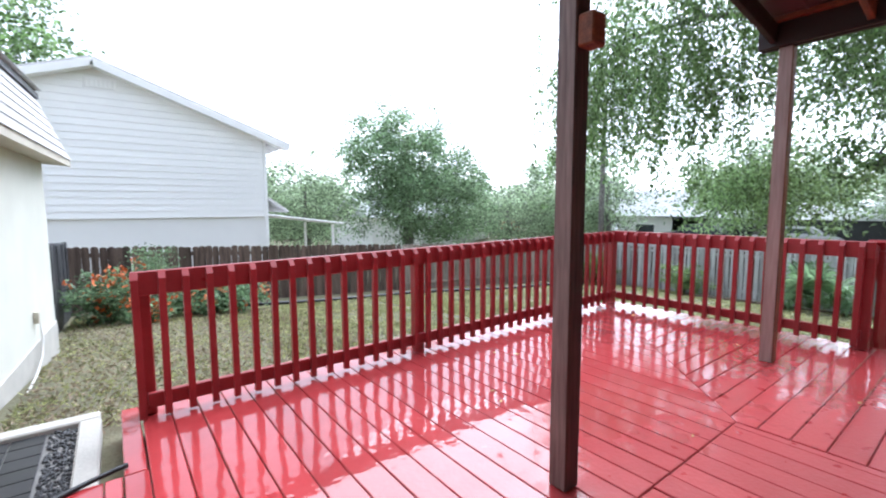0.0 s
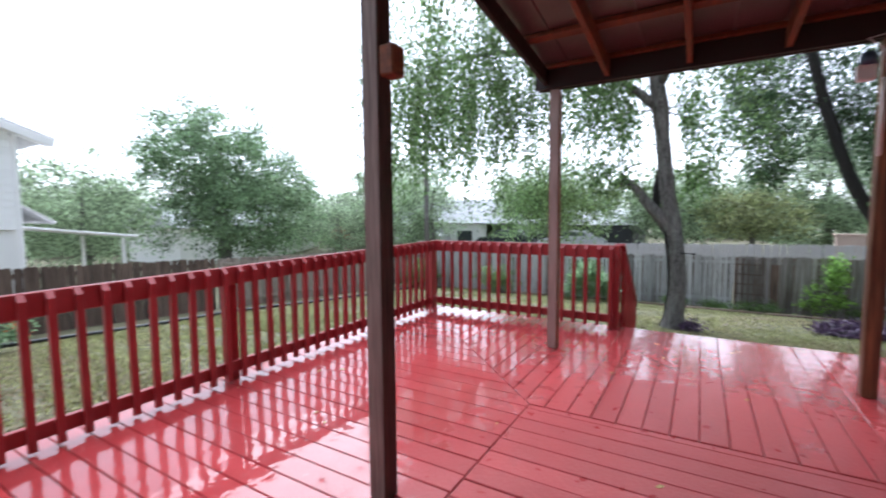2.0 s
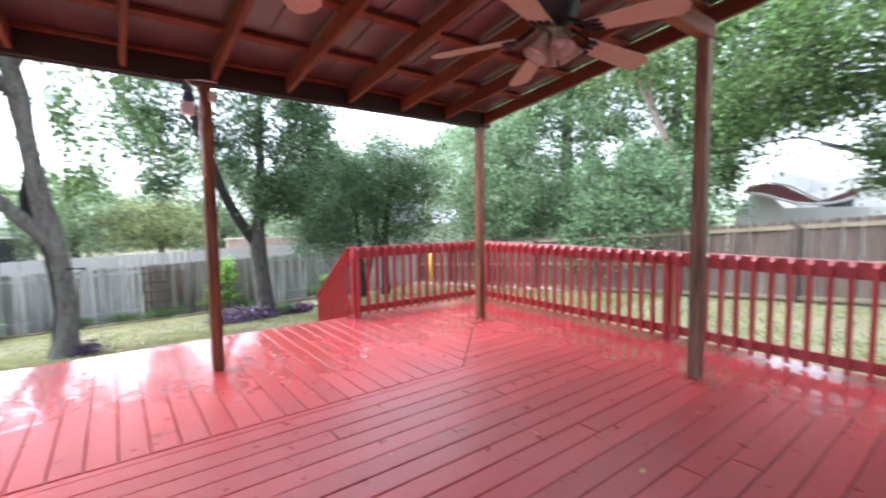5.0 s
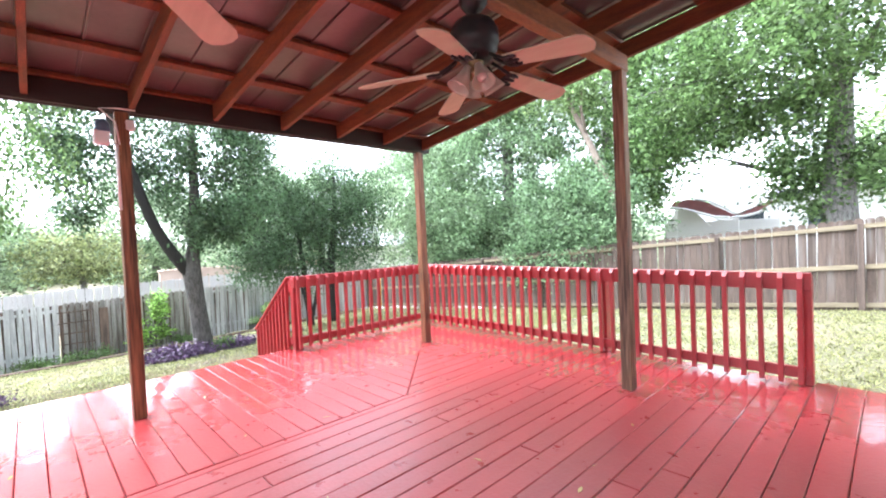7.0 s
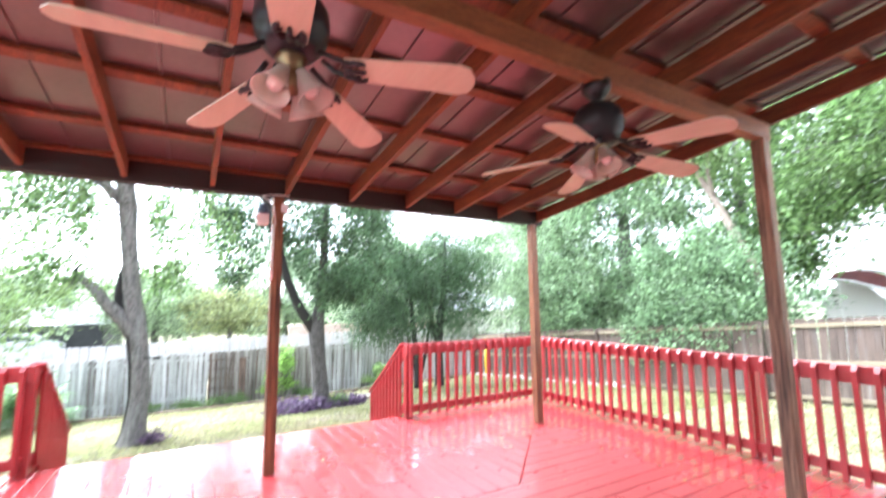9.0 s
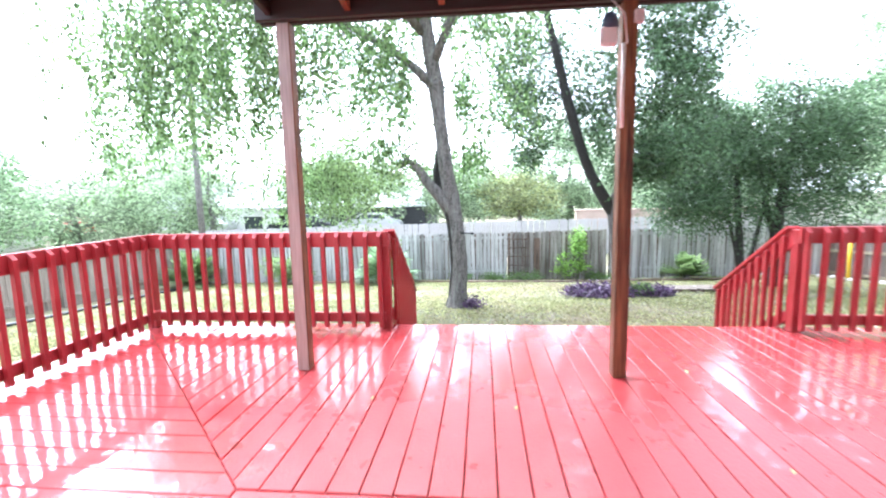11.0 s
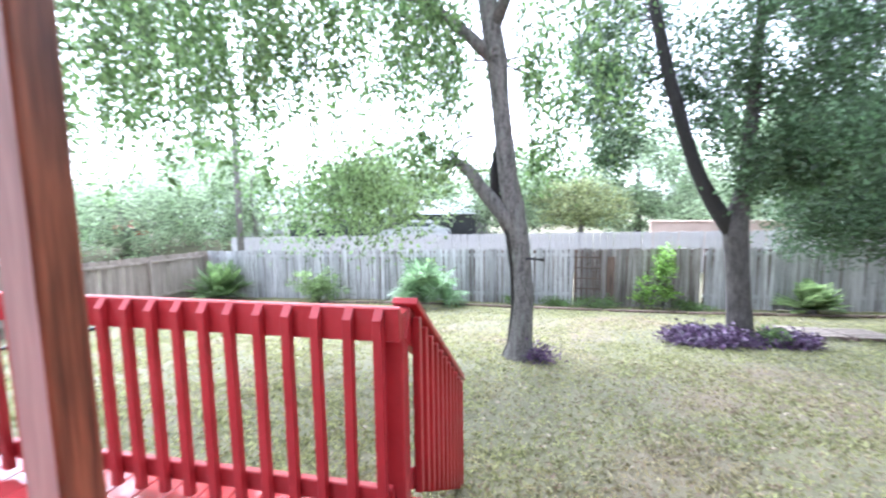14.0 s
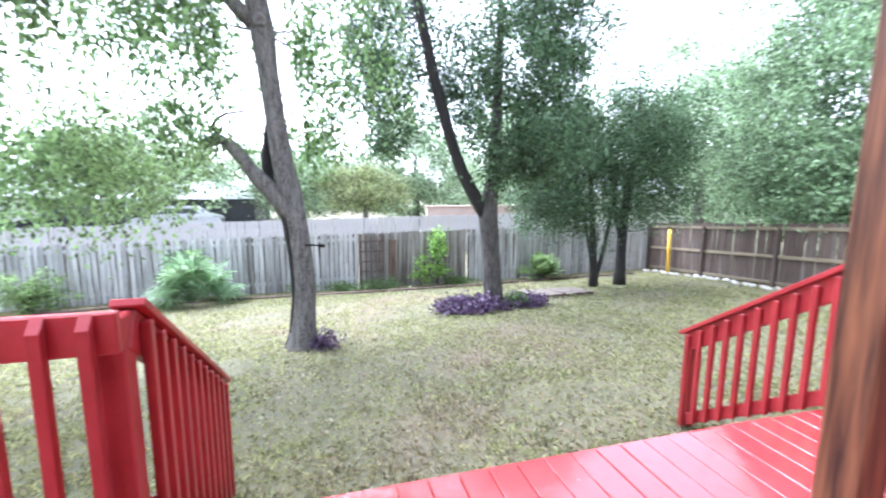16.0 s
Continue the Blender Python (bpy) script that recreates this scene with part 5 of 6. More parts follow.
part("corner_trim", box(0.10, 0.06, 4.6, (4.62, -0.01, -1.0), 0.008), WHITE, nb)
part("side_wall", box(0.2, 8.0, 5.0, (4.48, 4.35, -1.6), 0.01), WHITE, nb)
vent = part("gable_vent", box(0.72, 0.04, 0.26, (0.24, -0.03, 4.60), 0.01), WHITE, nb)
for k in range(7):
    part("vent_slat", box(0.04, 0.02, 0.20, (-0.06 + 0.10 * k, -0.06, 4.63), 0.004), WHITE, vent)
awn = part("porch_roof", box(3.0, 3.5, 0.07, (1.5, 1.9, 0), 0.01, m=Matrix.Translation((4.6, 0, 0.98)) @ Matrix.Rotation(0.13, 4, "Y")), WHITE, nb)
for q in (0.35, 3.4):
    part("porch_post", box(0.09, 0.09, 2.3, (7.2, q, -1.7), 0.006), WHITE, awn)
part("lean_to_roof", box(1.2, 3.0, 0.08, (0.6, 2.2, 0), 0.01, m=Matrix.Translation((4.6, 0, 1.75)) @ Matrix.Rotation(0.6, 4, "Y")), SHINGLE, nb)


def low_house(name, x, y, sx, sy, z0, eave, ridge, wall_mat, roof_mat, label, along="y", windows=()):
    """A one-storey house with a pitched roof; windows are places along its front."""
    ob = thing(name, (x, y, z0), label, "house", "neighbouring houses")
    part("wall", box(sx, sy, eave - z0, (0, 0, 0), 0.01), wall_mat, ob)
    a, b = (sx / 2 + 0.4, sy / 2 + 0.4)
    bm = bmesh.new()
    e, r = eave - z0, ridge - z0
    if along == "y":
        pts = [(-a, -b, e), (a, -b, e), (a, b, e), (-a, b, e), (0, -b, r), (0, b, r)]
        fs = ((0, 4, 5, 3), (1, 2, 5, 4), (0, 1, 4), (2, 3, 5), (3, 2, 1, 0))
    else:
        pts = [(-a, -b, e), (a, -b, e), (a, b, e), (-a, b, e), (-a, 0, r), (a, 0, r)]
        fs = ((0, 1, 5, 4), (2, 3, 4, 5), (1, 2, 5), (3, 0, 4), (3, 2, 1, 0))
    vs = [bm.verts.new(p) for p in pts]
    for f in fs:
        bm.faces.new([vs[q] for q in f])
    bmesh.ops.recalc_face_normals(bm, faces=bm.faces)
    part("roof", bm, roof_mat, ob)
    for wx, wy, ww, wh, wz in windows:
        horizontal = abs(wx) < sx / 2 - 0.01
        w = part("window", box(ww if horizontal else 0.06, 0.06 if horizontal else ww, wh, (wx, wy, wz), 0.01), GLASS, ob)
        part("frame", box(ww + 0.12 if horizontal else 0.04, 0.04 if horizontal else ww + 0.12, wh + 0.12, (wx, wy, wz - 0.06), 0.01), WHITE, w)
    return ob


low_house("neighbour_house", 36.0, 19.0, 7.0, 12.0, -2.4, 0.55, 2.6, WHITE, GREYROOF, "white bungalow with a grey roof across the alley", windows=((-3.5, -2.0, 1.4, 1.1, 1.2), (-3.5, 2.5, 1.4, 1.1, 1.2)))
# the carport is a closed box whose dark walls stand for the shade inside
low_house("neighbour_house", 36.5, 9.5, 8.0, 11.0, -2.4, 0.45, 1.5, DARK, GREYROOF, "carport with a low grey roof across the alley, its inner shade painted as dark walls")
low_house("neighbour_house", 33.0, -20.0, 8.0, 10.0, -2.3, 0.9, 2.6, STUCCO, GREYROOF, "tan bungalow behind the corner of the yard")
low_house("neighbour_house", 22.0, 33.0, 12.0, 7.0, -2.2, 0.5, 2.2, WHITE, GREYROOF, "pale house far beyond the side fence", "x")
rh = low_house("neighbour_house", 0.4, -26.0, 11.0, 7.0, -1.2, 2.55, 4.1, WHITE, WHITE, "white house with a pale metal roof beyond the side fence", "x", windows=((1.5, 3.5, 1.2, 0.9, 2.3), (4.0, 3.5, 1.0, 0.9, 2.3)))
part("eave_board", box(11.9, 0.05, 0.16, (0, 3.93, 3.60), 0.006), DARK, rh)
shed = thing("shed", (4.9, -21.6, -0.6), "small white shed with a gable behind the side fence", "shed")
part("wall", box(4.6, 1.6, 2.1, (0, 0, 0), 0.01), WHITE, shed)
bm = bmesh.new()
vs = [bm.verts.new(p) for p in ((2.45, 0.9, 1.75), (1.45, 0.9, 3.0), (0.5, 0.9, 1.9), (2.45, -0.9, 1.75), (1.45, -0.9, 3.0), (0.5, -0.9, 1.9))]
for f in ((0, 1, 2), (5, 4, 3), (0, 3, 4, 1), (1, 4, 5, 2), (2, 5, 3, 0)):
    bm.faces.new([vs[q] for q in f])
bmesh.ops.recalc_face_normals(bm, faces=bm.faces)
part("gable", bm, WHITE, shed)


def drape(name, top, low, y_top, y_low, mat, label):
    """A sagging sheet of cloth between an upper and a lower edge, each a short run of (x, z)."""
    n = 14
    def along(run, f):
        q = f * (len(run) - 1)
        i = min(int(q), len(run) - 2)
        w = q - i
        w = w * w * (3 - 2 * w)
        return [run[i][k] + (run[i + 1][k] - run[i][k]) * w for k in (0, 1)]
    bm = bmesh.new()
    rows = []
    for r in range(5):
        v = r / 4
        row = []
        for c in range(n + 1):
            a, b = along(top, c / n), along(low, c / n)
            row.append(bm.verts.new((a[0] + (b[0] - a[0]) * v, y_top + (y_low - y_top) * v + 0.08 * math.sin(2.2 * c + 3 * v), a[1] + (b[1] - a[1]) * v - 0.10 * v * (1 - v))))
        rows.append(row)
    for lo_, hi_ in zip(rows, rows[1:]):
        for c in range(n):
            bm.faces.new((lo_[c], lo_[c + 1], hi_[c + 1], hi_[c])).smooth = True
    bmesh.ops.solidify(bm, geom=list(bm.faces), thickness=0.02)
    ob = thing(name, (0, 0, 0), label, "awning", "draped awnings")
    part("cloth", bm, mat, ob)
    part("hem", tube(bmesh.new(), [Vector((*along(low, c / n)[:1], y_low, along(low, c / n)[1])) for c in range(n + 1)], 0.045, 6), WHITE, ob, "white rolled hem")
    for x, z in (top[0], top[-1]):
        part("awning_post", box(0.06, 0.06, z + 1.2, (x, y_top - 0.05, -1.2), 0.005), WHITE, ob)
    return ob


drape("awning", [(6.65, 2.42), (6.1, 2.46), (5.5, 2.30), (4.9, 1.95), (4.45, 1.68)], [(6.6, 2.12), (6.0, 2.02), (5.5, 1.84), (5.0, 1.66), (4.5, 1.60)], -20.5, -19.7, MAROON, "sagging maroon cloth awning with a white hem")
drape("awning", [(4.40, 1.70), (4.0, 1.86), (3.6, 2.08), (3.1, 2.22)], [(4.42, 1.60), (4.0, 1.62), (3.6, 1.72), (3.15, 1.98)], -20.5, -19.7, MAROON, "sagging maroon cloth awning with a white hem")
drape("awning", [(6.0, 2.95), (5.4, 2.85), (4.9, 2.7), (4.2, 2.5), (3.2, 2.62)], [(6.0, 2.5), (5.3, 2.32), (4.8, 1.98), (4.4, 1.74), (3.3, 2.2)], -20.9, -20.55, WHITE, "sagging white tarpaulin over a frame")


# ---- parked vehicles across the alley ----
def car(at, turn, paint, label):
    ob = thing("car", at, label, "car", "parked cars")
    ob.matrix_basis = Matrix.Translation(at) @ pose(0, 0, 0, 0, 0, turn)
    side = [(-2.2, 0.35), (-2.2, 0.80), (-1.95, 0.92), (-1.55, 0.98), (-1.0, 1.42), (0.45, 1.46), (1.15, 0.98), (2.0, 0.86), (2.25, 0.62), (2.25, 0.35)]
    bm = bmesh.new()
    rows = [[bm.verts.new((x, y * (0.80 if z > 1.2 else 1.0), z)) for x, z in side] for y in (-0.88, 0.88)]
    n = len(side)
    for i in range(n):
        bm.faces.new((rows[0][i], rows[0][(i + 1) % n], rows[1][(i + 1) % n], rows[1][i]))
    bm.faces.new(rows[0][::-1])
    bm.faces.new(rows[1])
    bmesh.ops.recalc_face_normals(bm, faces=bm.faces)
    bmesh.ops.bevel(bm, geom=list(bm.edges), offset=0.05, segments=2, affect="EDGES")
    part("body", bm, paint, ob)
    for y in (-0.83, 0.83):
        part("side_window", slanted(y), GLASS, ob)
    part("windscreen", box(0.03, 1.35, 0.52, (0, 0, -0.26), 0.01, m=Matrix.Translation((0.84, 0, 1.23)) @ Matrix.Rotation(radians(-56), 4, "Y")), GLASS, ob)
    for x in (-1.4, 1.4):
        for y in (-0.80, 0.80):
            tyre = part("tyre", lathe(bmesh.new(), [(0.0, -0.1), (0.27, -0.1), (0.32, -0.06), (0.32, 0.06), (0.27, 0.1), (0.0, 0.1)], 18, Matrix.Translation((x, y, 0.32)) @ Matrix.Rotation(radians(90), 4, "X")), BLACK, ob)
            part("rim", lathe(bmesh.new(), [(0.0, -0.115), (0.17, -0.105), (0.19, 0.0), (0.17, 0.105), (0.0, 0.115)], 14, Matrix.Translation((x, y, 0.32)) @ Matrix.Rotation(radians(90), 4, "X")), WHITEPLASTIC, tyre)
    return ob


def slanted(y):
    """The glass along one side of a car's cabin."""
    bm = bmesh.new()
    pts = [(-1.25, 1.0), (-0.92, 1.34), (0.38, 1.37), (0.92, 1.0)]
    for dy in (0.0, 0.03):
        for x, z in pts:
            bm.verts.new((x, y + (dy if y > 0 else -dy) - (0.07 if y > 0 else -0.07) * (z > 1.2), z))
    vs = list(bm.verts)
    bm.faces.new(vs[:4])
    bm.faces.new(vs[4:][::-1])
    for k in range(4):
        bm.faces.new((vs[k], vs[(k + 1) % 4], vs[4 + (k + 1) % 4], vs[4 + k]))
    bmesh.ops.recalc_face_normals(bm, faces=bm.faces)
    return bm


car((31.6, 31.0, G(31.6, 31.0) + 0.02), 60, REDCAR, "red car parked in the street beyond the yards")
car((30.2, 12.2, G(30.2, 12.2) + 0.02), 88, CARS, "dark car parked under the carport")
car((30.4, 7.6, G(30.4, 7.6) + 0.02), 94, SILVERCAR, "silver car parked beside the carport")
car((32.0, 20.6, G(32.0, 20.6) + 0.02), 84, SILVERCAR, "pale silver car parked before the white bungalow")
tanwall = thing("garden_wall", (25.0, -9.5, -2.2), "pinkish tan masonry wall beyond the back fence", "wall")
part("wall", box(0.3, 9.0, 2.45, (0, 0, 0), 0.01), TANSTUCCO, tanwall)
part("coping", box(0.4, 9.1, 0.08, (0, 0, 2.45), 0.01), TANSTUCCO, tanwall)

# ---- utility pole and wires ----
pole = thing("utility_pole", (22.6, 14.4, G(22.6, 14.4)), "dark wooden utility pole carrying wires by the alley", "utility pole")
part("pole", tube(bmesh.new(), [(0, 0, -0.3), (0, 0, 4), (0.05, 0, 9.5)], [0.17, 0.15, 0.11], 10), BARK, pole)
part("crossarm", box(0.1, 2.2, 0.12, (0.05, 0, 8.4), 0.01), BARK, pole)


def wire(a, b, sag):
    a, b = Vector(a), Vector(b)
    ob = thing("power_line", tuple(a), "thin black overhead wire", "wire", "overhead wires")
    pts = [(b - a) * (i / 12) - Vector((0, 0, sag * 4 * (i / 12) * (1 - i / 12))) for i in range(13)]
    part("cable", tube(bmesh.new(), pts, 0.012, 5), BLACK, ob)


wire((22.6, 14.4, 5.4), (20.5, -40, 6.6), 0.7)
wire((22.6, 14.4, 6.0), (22.6, 60, 6.0), 0.7)
wire((22.6, 14.4, 6.4), (3.6, 17.0, 4.0), 0.4)
wire((26, -17.5, 5.6), (-20, -17.0, 4.6), 0.6)
wire((26, -17.7, 5.0), (-20, -17.2, 4.0), 0.6)
wire((26, -17.9, 4.2), (-20, -17.4, 3.3), 0.6)


# ---- garden plants ----
def frond_plant(name, at, n, length, lift, leaflet, mat, label, seed):
    """A rosette of arching feather fronds, each with its midrib and leaflets."""
    r_ = random.Random(seed)
    ob = thing(name, at, label, "plant", "garden plants")
    for i in range(n):
        az, up = 2 * math.pi * i * 0.382 + r_.uniform(-0.2, 0.2), r_.uniform(0.30, 1.45)
        ln = length * r_.uniform(0.8, 1.1)
        pts = []
        for k in range(9):
            f = k / 8
            rad = ln * (math.cos(up) * f + 0.12 * f * f)
            pts.append(Vector((rad * math.cos(az), rad * math.sin(az), 0.12 + ln * (math.sin(up) * f * lift - 0.30 * f * f * math.cos(up)))))
        bm = tube(bmesh.new(), pts, [0.010 - 0.0009 * k for k in range(9)], 4)
        for k in range(26):
            f = 0.15 + 0.83 * k / 25
            q = f * 8
            j = min(int(q), 7)
            p = pts[j].lerp(pts[j + 1], q - j)
            d = (pts[j + 1] - pts[j]).normalized()
            w = d.cross(Vector((0, 0, 1))).normalized()
            for sgn in (-1, 1):
                ll = leaflet * math.sin(math.pi * (0.12 + 0.8 * f)) * r_.uniform(0.85, 1.1)
                tip = p + (sgn * w * 0.85 + d * 0.5 + Vector((0, 0, -0.12))) * ll
                bm.faces.new([bm.verts.new(v) for v in (p - d * 0.008, p + (tip - p) * 0.5 - d * 0.020, tip, p + (tip - p) * 0.5 + d * 0.020)])
        part("frond", bm, mat, ob)
    part("stump", lathe(bmesh.new(), [(0.0, -0.1), (0.12, -0.1), (0.13, 0.05), (0.08, 0.16), (0.0, 0.18)], 10), BARK, ob)
    return ob


frond_plant("sago_palm", (16.7, 10.9, G(16.7, 10.9)), 80, 1.35, 1.0, 0.26, LEAF, "green cycad with arching feathery fronds by the fence", 1)
frond_plant("sago_palm", (16.85, -7.1, G(16.85, -7.1)), 90, 0.82, 1.05, 0.20, LEAF_LIGHT, "small green cycad with arching feathery fronds by the fence", 2)


def fan_palm(at, n, label, seed):
    r_ = random.Random(seed)
    ob = thing("fan_palm", at, label, "plant", "garden plants")
    for i in range(n):
        az, up = 2 * math.pi * i * 0.382 + r_.uniform(-0.3, 0.3), r_.uniform(0.0, 1.45)
        ln = r_.uniform(0.55, 1.0)
        d = Vector((math.cos(az) * math.cos(up), math.sin(az) * math.cos(up), math.sin(up)))
        c = d * ln + Vector((0, 0, 0.15))
        bm = tube(bmesh.new(), [(0, 0, 0.1), c * 0.55 + Vector((0, 0, 0.06)), c], [0.012, 0.010, 0.007], 5)
        w = d.cross(Vector((0, 0, 1)))
        w = (w if w.length > 0.05 else Vector((1, 0, 0))).normalized()
        for k in range(15):
            a = math.pi * (k / 14 - 0.5) * 1.35
            dr = (d * math.cos(a) + w * math.sin(a)).normalized()
            t = c + dr * r_.uniform(0.50, 0.66) + Vector((0, 0, -0.10 - 0.10 * abs(math.sin(a))))
            s_ = dr.cross(d.cross(w)).normalized() * 0.040
            m_ = c + dr * 0.32
            bm.faces.new([bm.verts.new(v) for v in (c, m_ + s_, t, m_ - s_)])
        part("frond", bm, mat_palm, ob)
    return ob


mat_palm = LEAF_TEAL
fan_palm((16.1, 3.45, G(16.1, 3.45)), 40, "grey-green fan palm clump on the lawn by the fence", 4)


def bush(name, at, radii, n, leaf, mat, label, seed, lift=None, category="plant", flowers=0):
    r_ = np.random.default_rng(seed)
    ob = thing(name, at, label, category, "garden plants")
    p, c = clumps(r_, (0, 0, radii[2] * 0.9), radii, n, 45, 0.10, 0.1)
    p = p[p[:, 2] > 0.02]
    bm = bmesh.new()
    for q in c[:: max(1, n // 14)]:
        tube(bm, [(0, 0, -0.05), (q[0] * 0.4, q[1] * 0.4, q[2] * 0.6), tuple(q)], [0.012, 0.009, 0.004], 5)
    part("stems", bm, BARK, ob)["kind"] = "stuff"
    link("foliage", leaf_mesh("foliage", p, leaf, r_, -0.2), mat, ob)["kind"] = "stuff"
    if flowers:
        top = p[r_.choice(len(p), 2 * flowers)] * np.array([1.05, 1.0, 1.12]) + np.array([0, -0.12, 0.05])
        fl = np.repeat(top, 7, 0) + r_.normal(0, 0.035, (len(top) * 7, 3))
        link("blossom", leaf_mesh("blossom", fl, 0.075, r_, -0.3, 0.7), ORANGE, ob, "clusters of orange flowers")["kind"] = "stuff"
    return ob


bush("shrub", (16.7, 7.2, G(16.7, 7.2)), (0.6, 0.9, 0.62), 70, 0.09, LEAF_LIGHT, "pale green loose shrub by the grey fence", 1)
bush("climbing_vine", (17.15, -3.5, G(17.15, -3.5)), (0.10, 0.18, 1.10), 24, 0.13, LEAF_LIME, "bright green vine climbing the grey fence", 2)
bush("climbing_vine", (17.15, -2.9, G(17.15, -2.9)), (0.12, 0.5, 0.5), 11, 0.10, LEAF_LIME, "bright green vine climbing the grey fence", 3)
for k, (yy, w) in enumerate(((-0.4, 0.6), (-1.6, 0.7), (-4.2, 0.6), (0.7, 0.4))):
    bush("low_plants", (17.05, yy, G(17.05, yy)), (0.22, w, 0.14), 26, 0.07, LEAF, "low green plants along the foot of the fence", 10 + k)
bush("flowering_shrub", (0.15, 9.7, G(0.15, 9.7)), (0.55, 0.5, 0.52), 80, 0.08, LEAF_TEAL, "green shrub with orange flowers by the fence", 20, flowers=26)
bush("flowering_shrub", (1.9, 10.0, G(1.9, 10.0)), (1.0, 0.5, 0.40), 100, 0.09, LEAF_TEAL, "green shrub with orange flowers by the fence", 21, flowers=26)
bush("flowering_shrub", (0.7, 9.3, G(0.7, 9.3)), (0.4, 0.35, 0.2), 30, 0.08, LEAF_TEAL, "low green shrub with orange flowers by the fence", 22, flowers=14)
bush("tall_fern", (0.95, 10.7, G(0.95, 10.7)), (0.4, 0.45, 0.85), 70, 0.055, LEAF_BLUE, "tall pale feathery plant in front of the fence", 7)
bush("purple_groundcover", (12.35, -3.0, G(12.35, -3.0)), (0.5, 0.82, 0.10), 80, 0.10, PURPLE, "low mass of purple leaves round the tree trunk", 30)
bush("purple_groundcover", (12.5, -4.35, G(12.5, -4.35)), (0.4, 0.45, 0.10), 40, 0.10, PURPLE, "low mass of purple leaves round the tree trunk", 31)
bush("purple_groundcover", (10.3, 0.18, G(10.3, 0.18)), (0.16, 0.24, 0.07), 14, 0.07, PURPLE, "small patch of purple leaves at the tree's foot", 32)
bush("groundcover", (12.35, -3.95, G(12.3, -3.95)), (0.18, 0.2, 0.14), 14, 0.08, LEAF, "small green plant at the tree's foot", 33)

# ---- edging, stones, pavers, trellis and other small things in the yard ----
edge_l = thing("lawn_edging", (0.5, 10.75, 0), "black plastic lawn edging along the side fence", "edging")
pts = [(x, 10.75 + 0.10 * math.sin(x), G(x, 10.75) + 0.05) for x in np.arange(2.0, 17.0, 0.5)]
part("strip", tube(bmesh.new(), [Vector(p) - Vector((0.5, 10.75, 0)) for p in pts], 0.045, 6), BLACK, edge_l)
edge_b = thing("lawn_edging", (16.45, -11, 0), "dark timber lawn edging along the back fence", "edging")
for k in range(8):
    y0 = -10.5 + 2.2 * k
    part("timber", tube(bmesh.new(), [Vector((0.06 * math.sin(k), y0 + 11, G(16.45, y0) + 0.03)), Vector((0.05 * math.cos(k), y0 + 13.15, G(16.45, y0 + 2.15) + 0.03))], 0.05, 6), BROWNWOOD, edge_b)
sr = random.Random(9)
for k in range(34):
    yy, xx = -11.55 + sr.uniform(-0.2, 0.2), 9.0 + 0.24 * k + sr.uniform(-0.1, 0.1)
    st = thing("edging_stone", (xx, yy, G(xx, yy) + 0.03), "pale rough stone edging the flower bed", "stone", "edging stones")
    bm = bmesh.new()
    bmesh.ops.create_icosphere(bm, subdivisions=2, radius=0.09, matrix=Matrix.Diagonal((sr.uniform(0.8, 1.5), sr.uniform(0.7, 1.1), sr.uniform(0.5, 0.8), 1)))
    for v in bm.verts:
        v.co += 0.02 * noise.noise_vector(v.co * 9 + Vector((k, 0, 0)))
    part("stone", bm, CONCRETE, st)
for k, (xx, yy) in enumerate(((13.75, -5.35), (13.75, -6.25))):
    pallet = thing("pallet", (xx, yy, G(xx, yy)), "weathered grey wooden pallet lying flat in the lawn", "pallet", "pallets")
    pallet.matrix_basis = Matrix.Translation((xx, yy, G(xx, yy) + 0.02)) @ pose(0, 0, 0, 0, 6, 4 * k)
    for q in range(3):
        piece("bearer", 1.0, 0.05, 0.06, BROWNWOOD, pallet, Matrix.Translation((0, -0.38 + 0.38 * q, 0)))
    for q in range(6):
        piece("slat", 0.10, 0.84, 0.018, PALETAN, pallet, Matrix.Translation((-0.44 + 0.176 * q, 0, 0.062)))
trellis = thing("trellis", (17.38, -1.37, G(17.38, -1.37)), "dark wooden trellis leaning on the grey fence", "trellis")
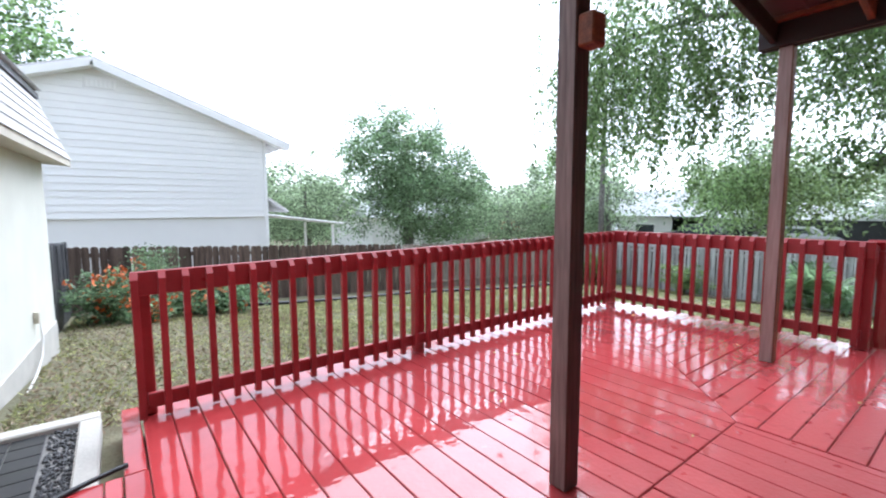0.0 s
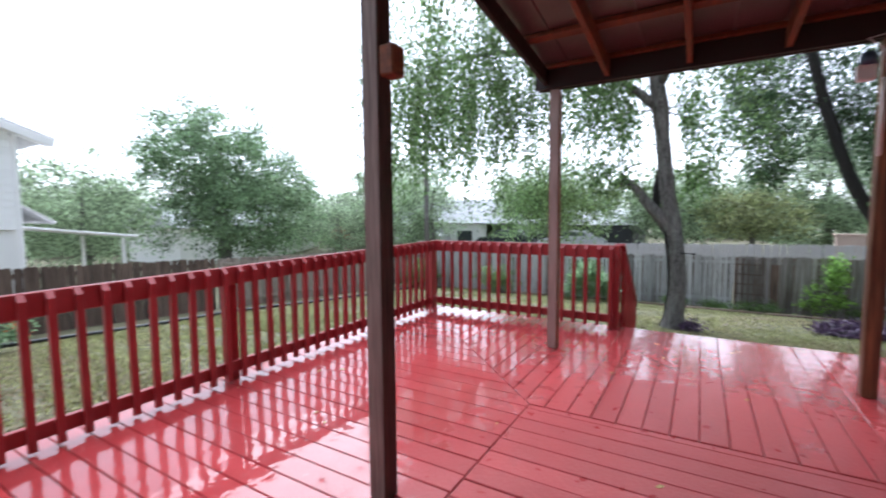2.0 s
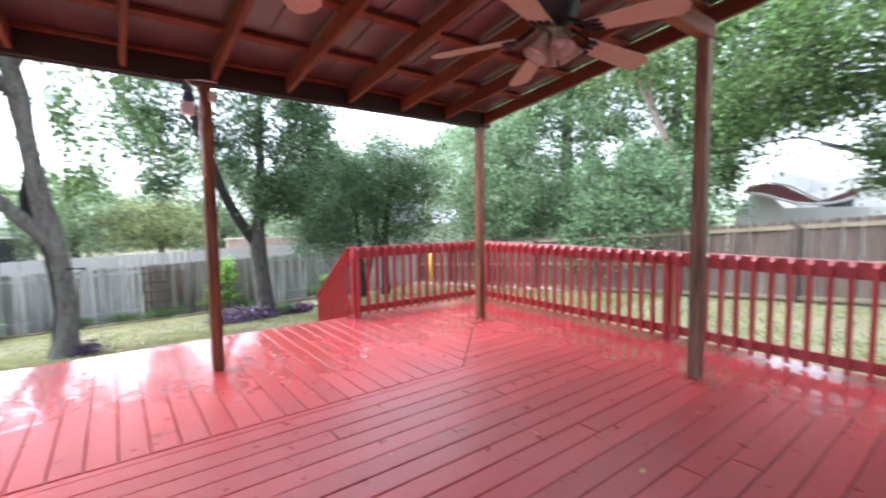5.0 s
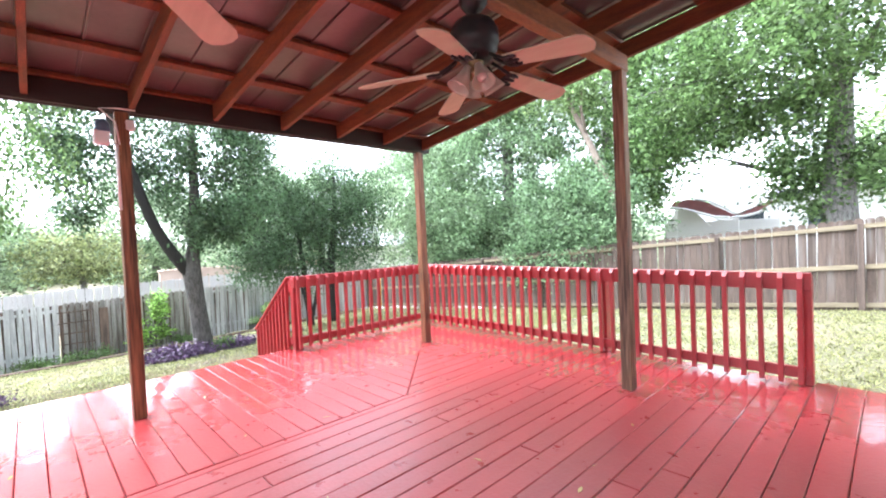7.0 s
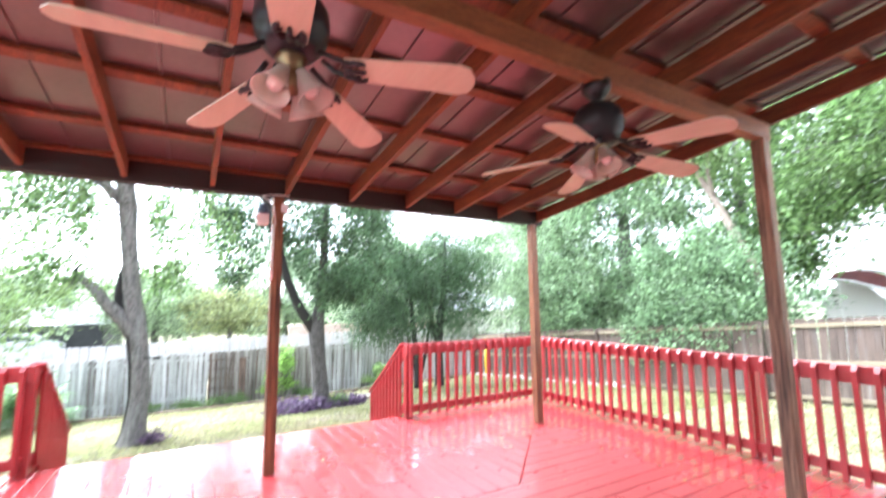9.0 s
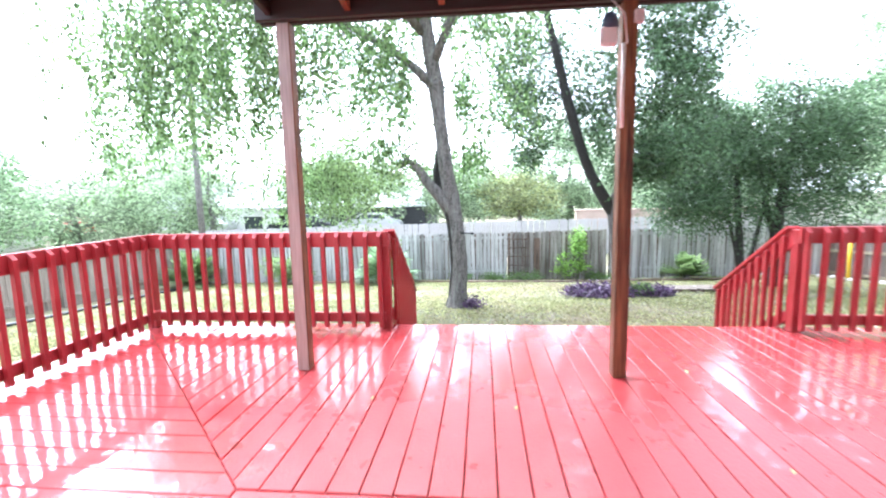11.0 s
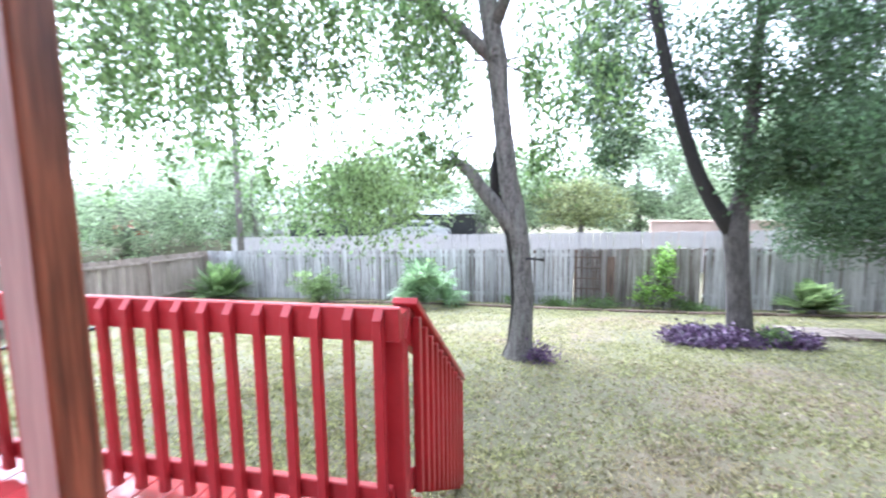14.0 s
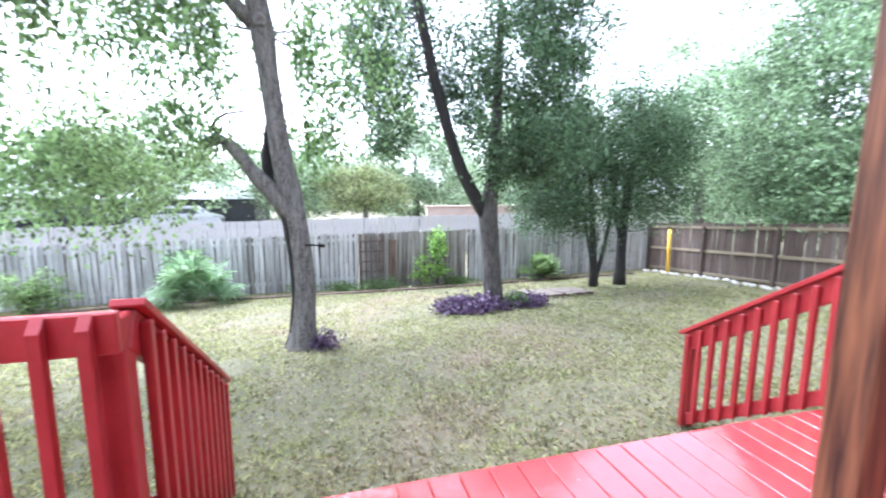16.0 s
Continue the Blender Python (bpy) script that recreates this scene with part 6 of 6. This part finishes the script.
for k in range(5):
    part("upright", box(0.02, 0.032, 1.68, (-0.02, -0.36 + 0.18 * k, 0.02), 0.003), BROWNWOOD, trellis)
for k in range(4):
    part("crosspiece", box(0.02, 0.82, 0.03, (-0.042, 0, 0.55 + 0.32 * k), 0.003), BROWNWOOD, trellis)
board = thing("fence_board", (17.36, -2.05, G(17.36, -2.05)), "dark wide board leaning on the grey fence", "board")
part("board", box(0.03, 0.22, 1.5, (0, 0, 0.05), 0.004), BROWNWOOD, board)
stick = thing("yellow_pole", (16.2, -11.75, G(16.2, -11.75)), "bright yellow plastic pole leaning on the fence", "pole")
part("tube", tube(bmesh.new(), [(0, 0, 0), (0.12, -0.08, 1.55)], 0.055, 10), YELLOW, stick)
feeder = thing("tree_bracket", (10.27, 0.44, 0.45), "small dark bracket fixed to the tree trunk", "bracket")
part("arm", tube(bmesh.new(), [(0.12, 0.0, 0.0), (0.0, -0.16, 0.02), (0.0, -0.34, 0.0)], [0.02, 0.015, 0.03], 8), BLACK, feeder)

# ---- fallen leaves on the deck ----
lr = random.Random(4)
for k in range(46):
    xx, yy = lr.uniform(1.2, 5.35), lr.uniform(-4.6, 3.0)
    lf = thing("fallen_leaf", (xx, yy, 0.002), "small yellowed leaf lying on the wet deck", "leaf", "fallen leaves")
    bm = bmesh.new()
    ln = lr.uniform(0.012, 0.028)
    outline = [(-ln, 0, 0.0), (-0.4 * ln, 0.32 * ln, 0.004), (0.4 * ln, 0.30 * ln, 0.006), (ln, 0, 0.003), (0.4 * ln, -0.30 * ln, 0.002), (-0.4 * ln, -0.32 * ln, 0.001)]
    up_, dn = [bm.verts.new((p[0], p[1], p[2] + 0.0015)) for p in outline], [bm.verts.new(p) for p in outline]
    bm.faces.new(up_)
    bm.faces.new(dn[::-1])
    for q in range(6):
        bm.faces.new((dn[q], dn[(q + 1) % 6], up_[(q + 1) % 6], up_[q]))
    bmesh.ops.rotate(bm, verts=bm.verts, cent=(0, 0, 0), matrix=Matrix.Rotation(lr.uniform(0, 6.28), 3, "Z"))
    part("blade", bm, DRYLEAF, lf)
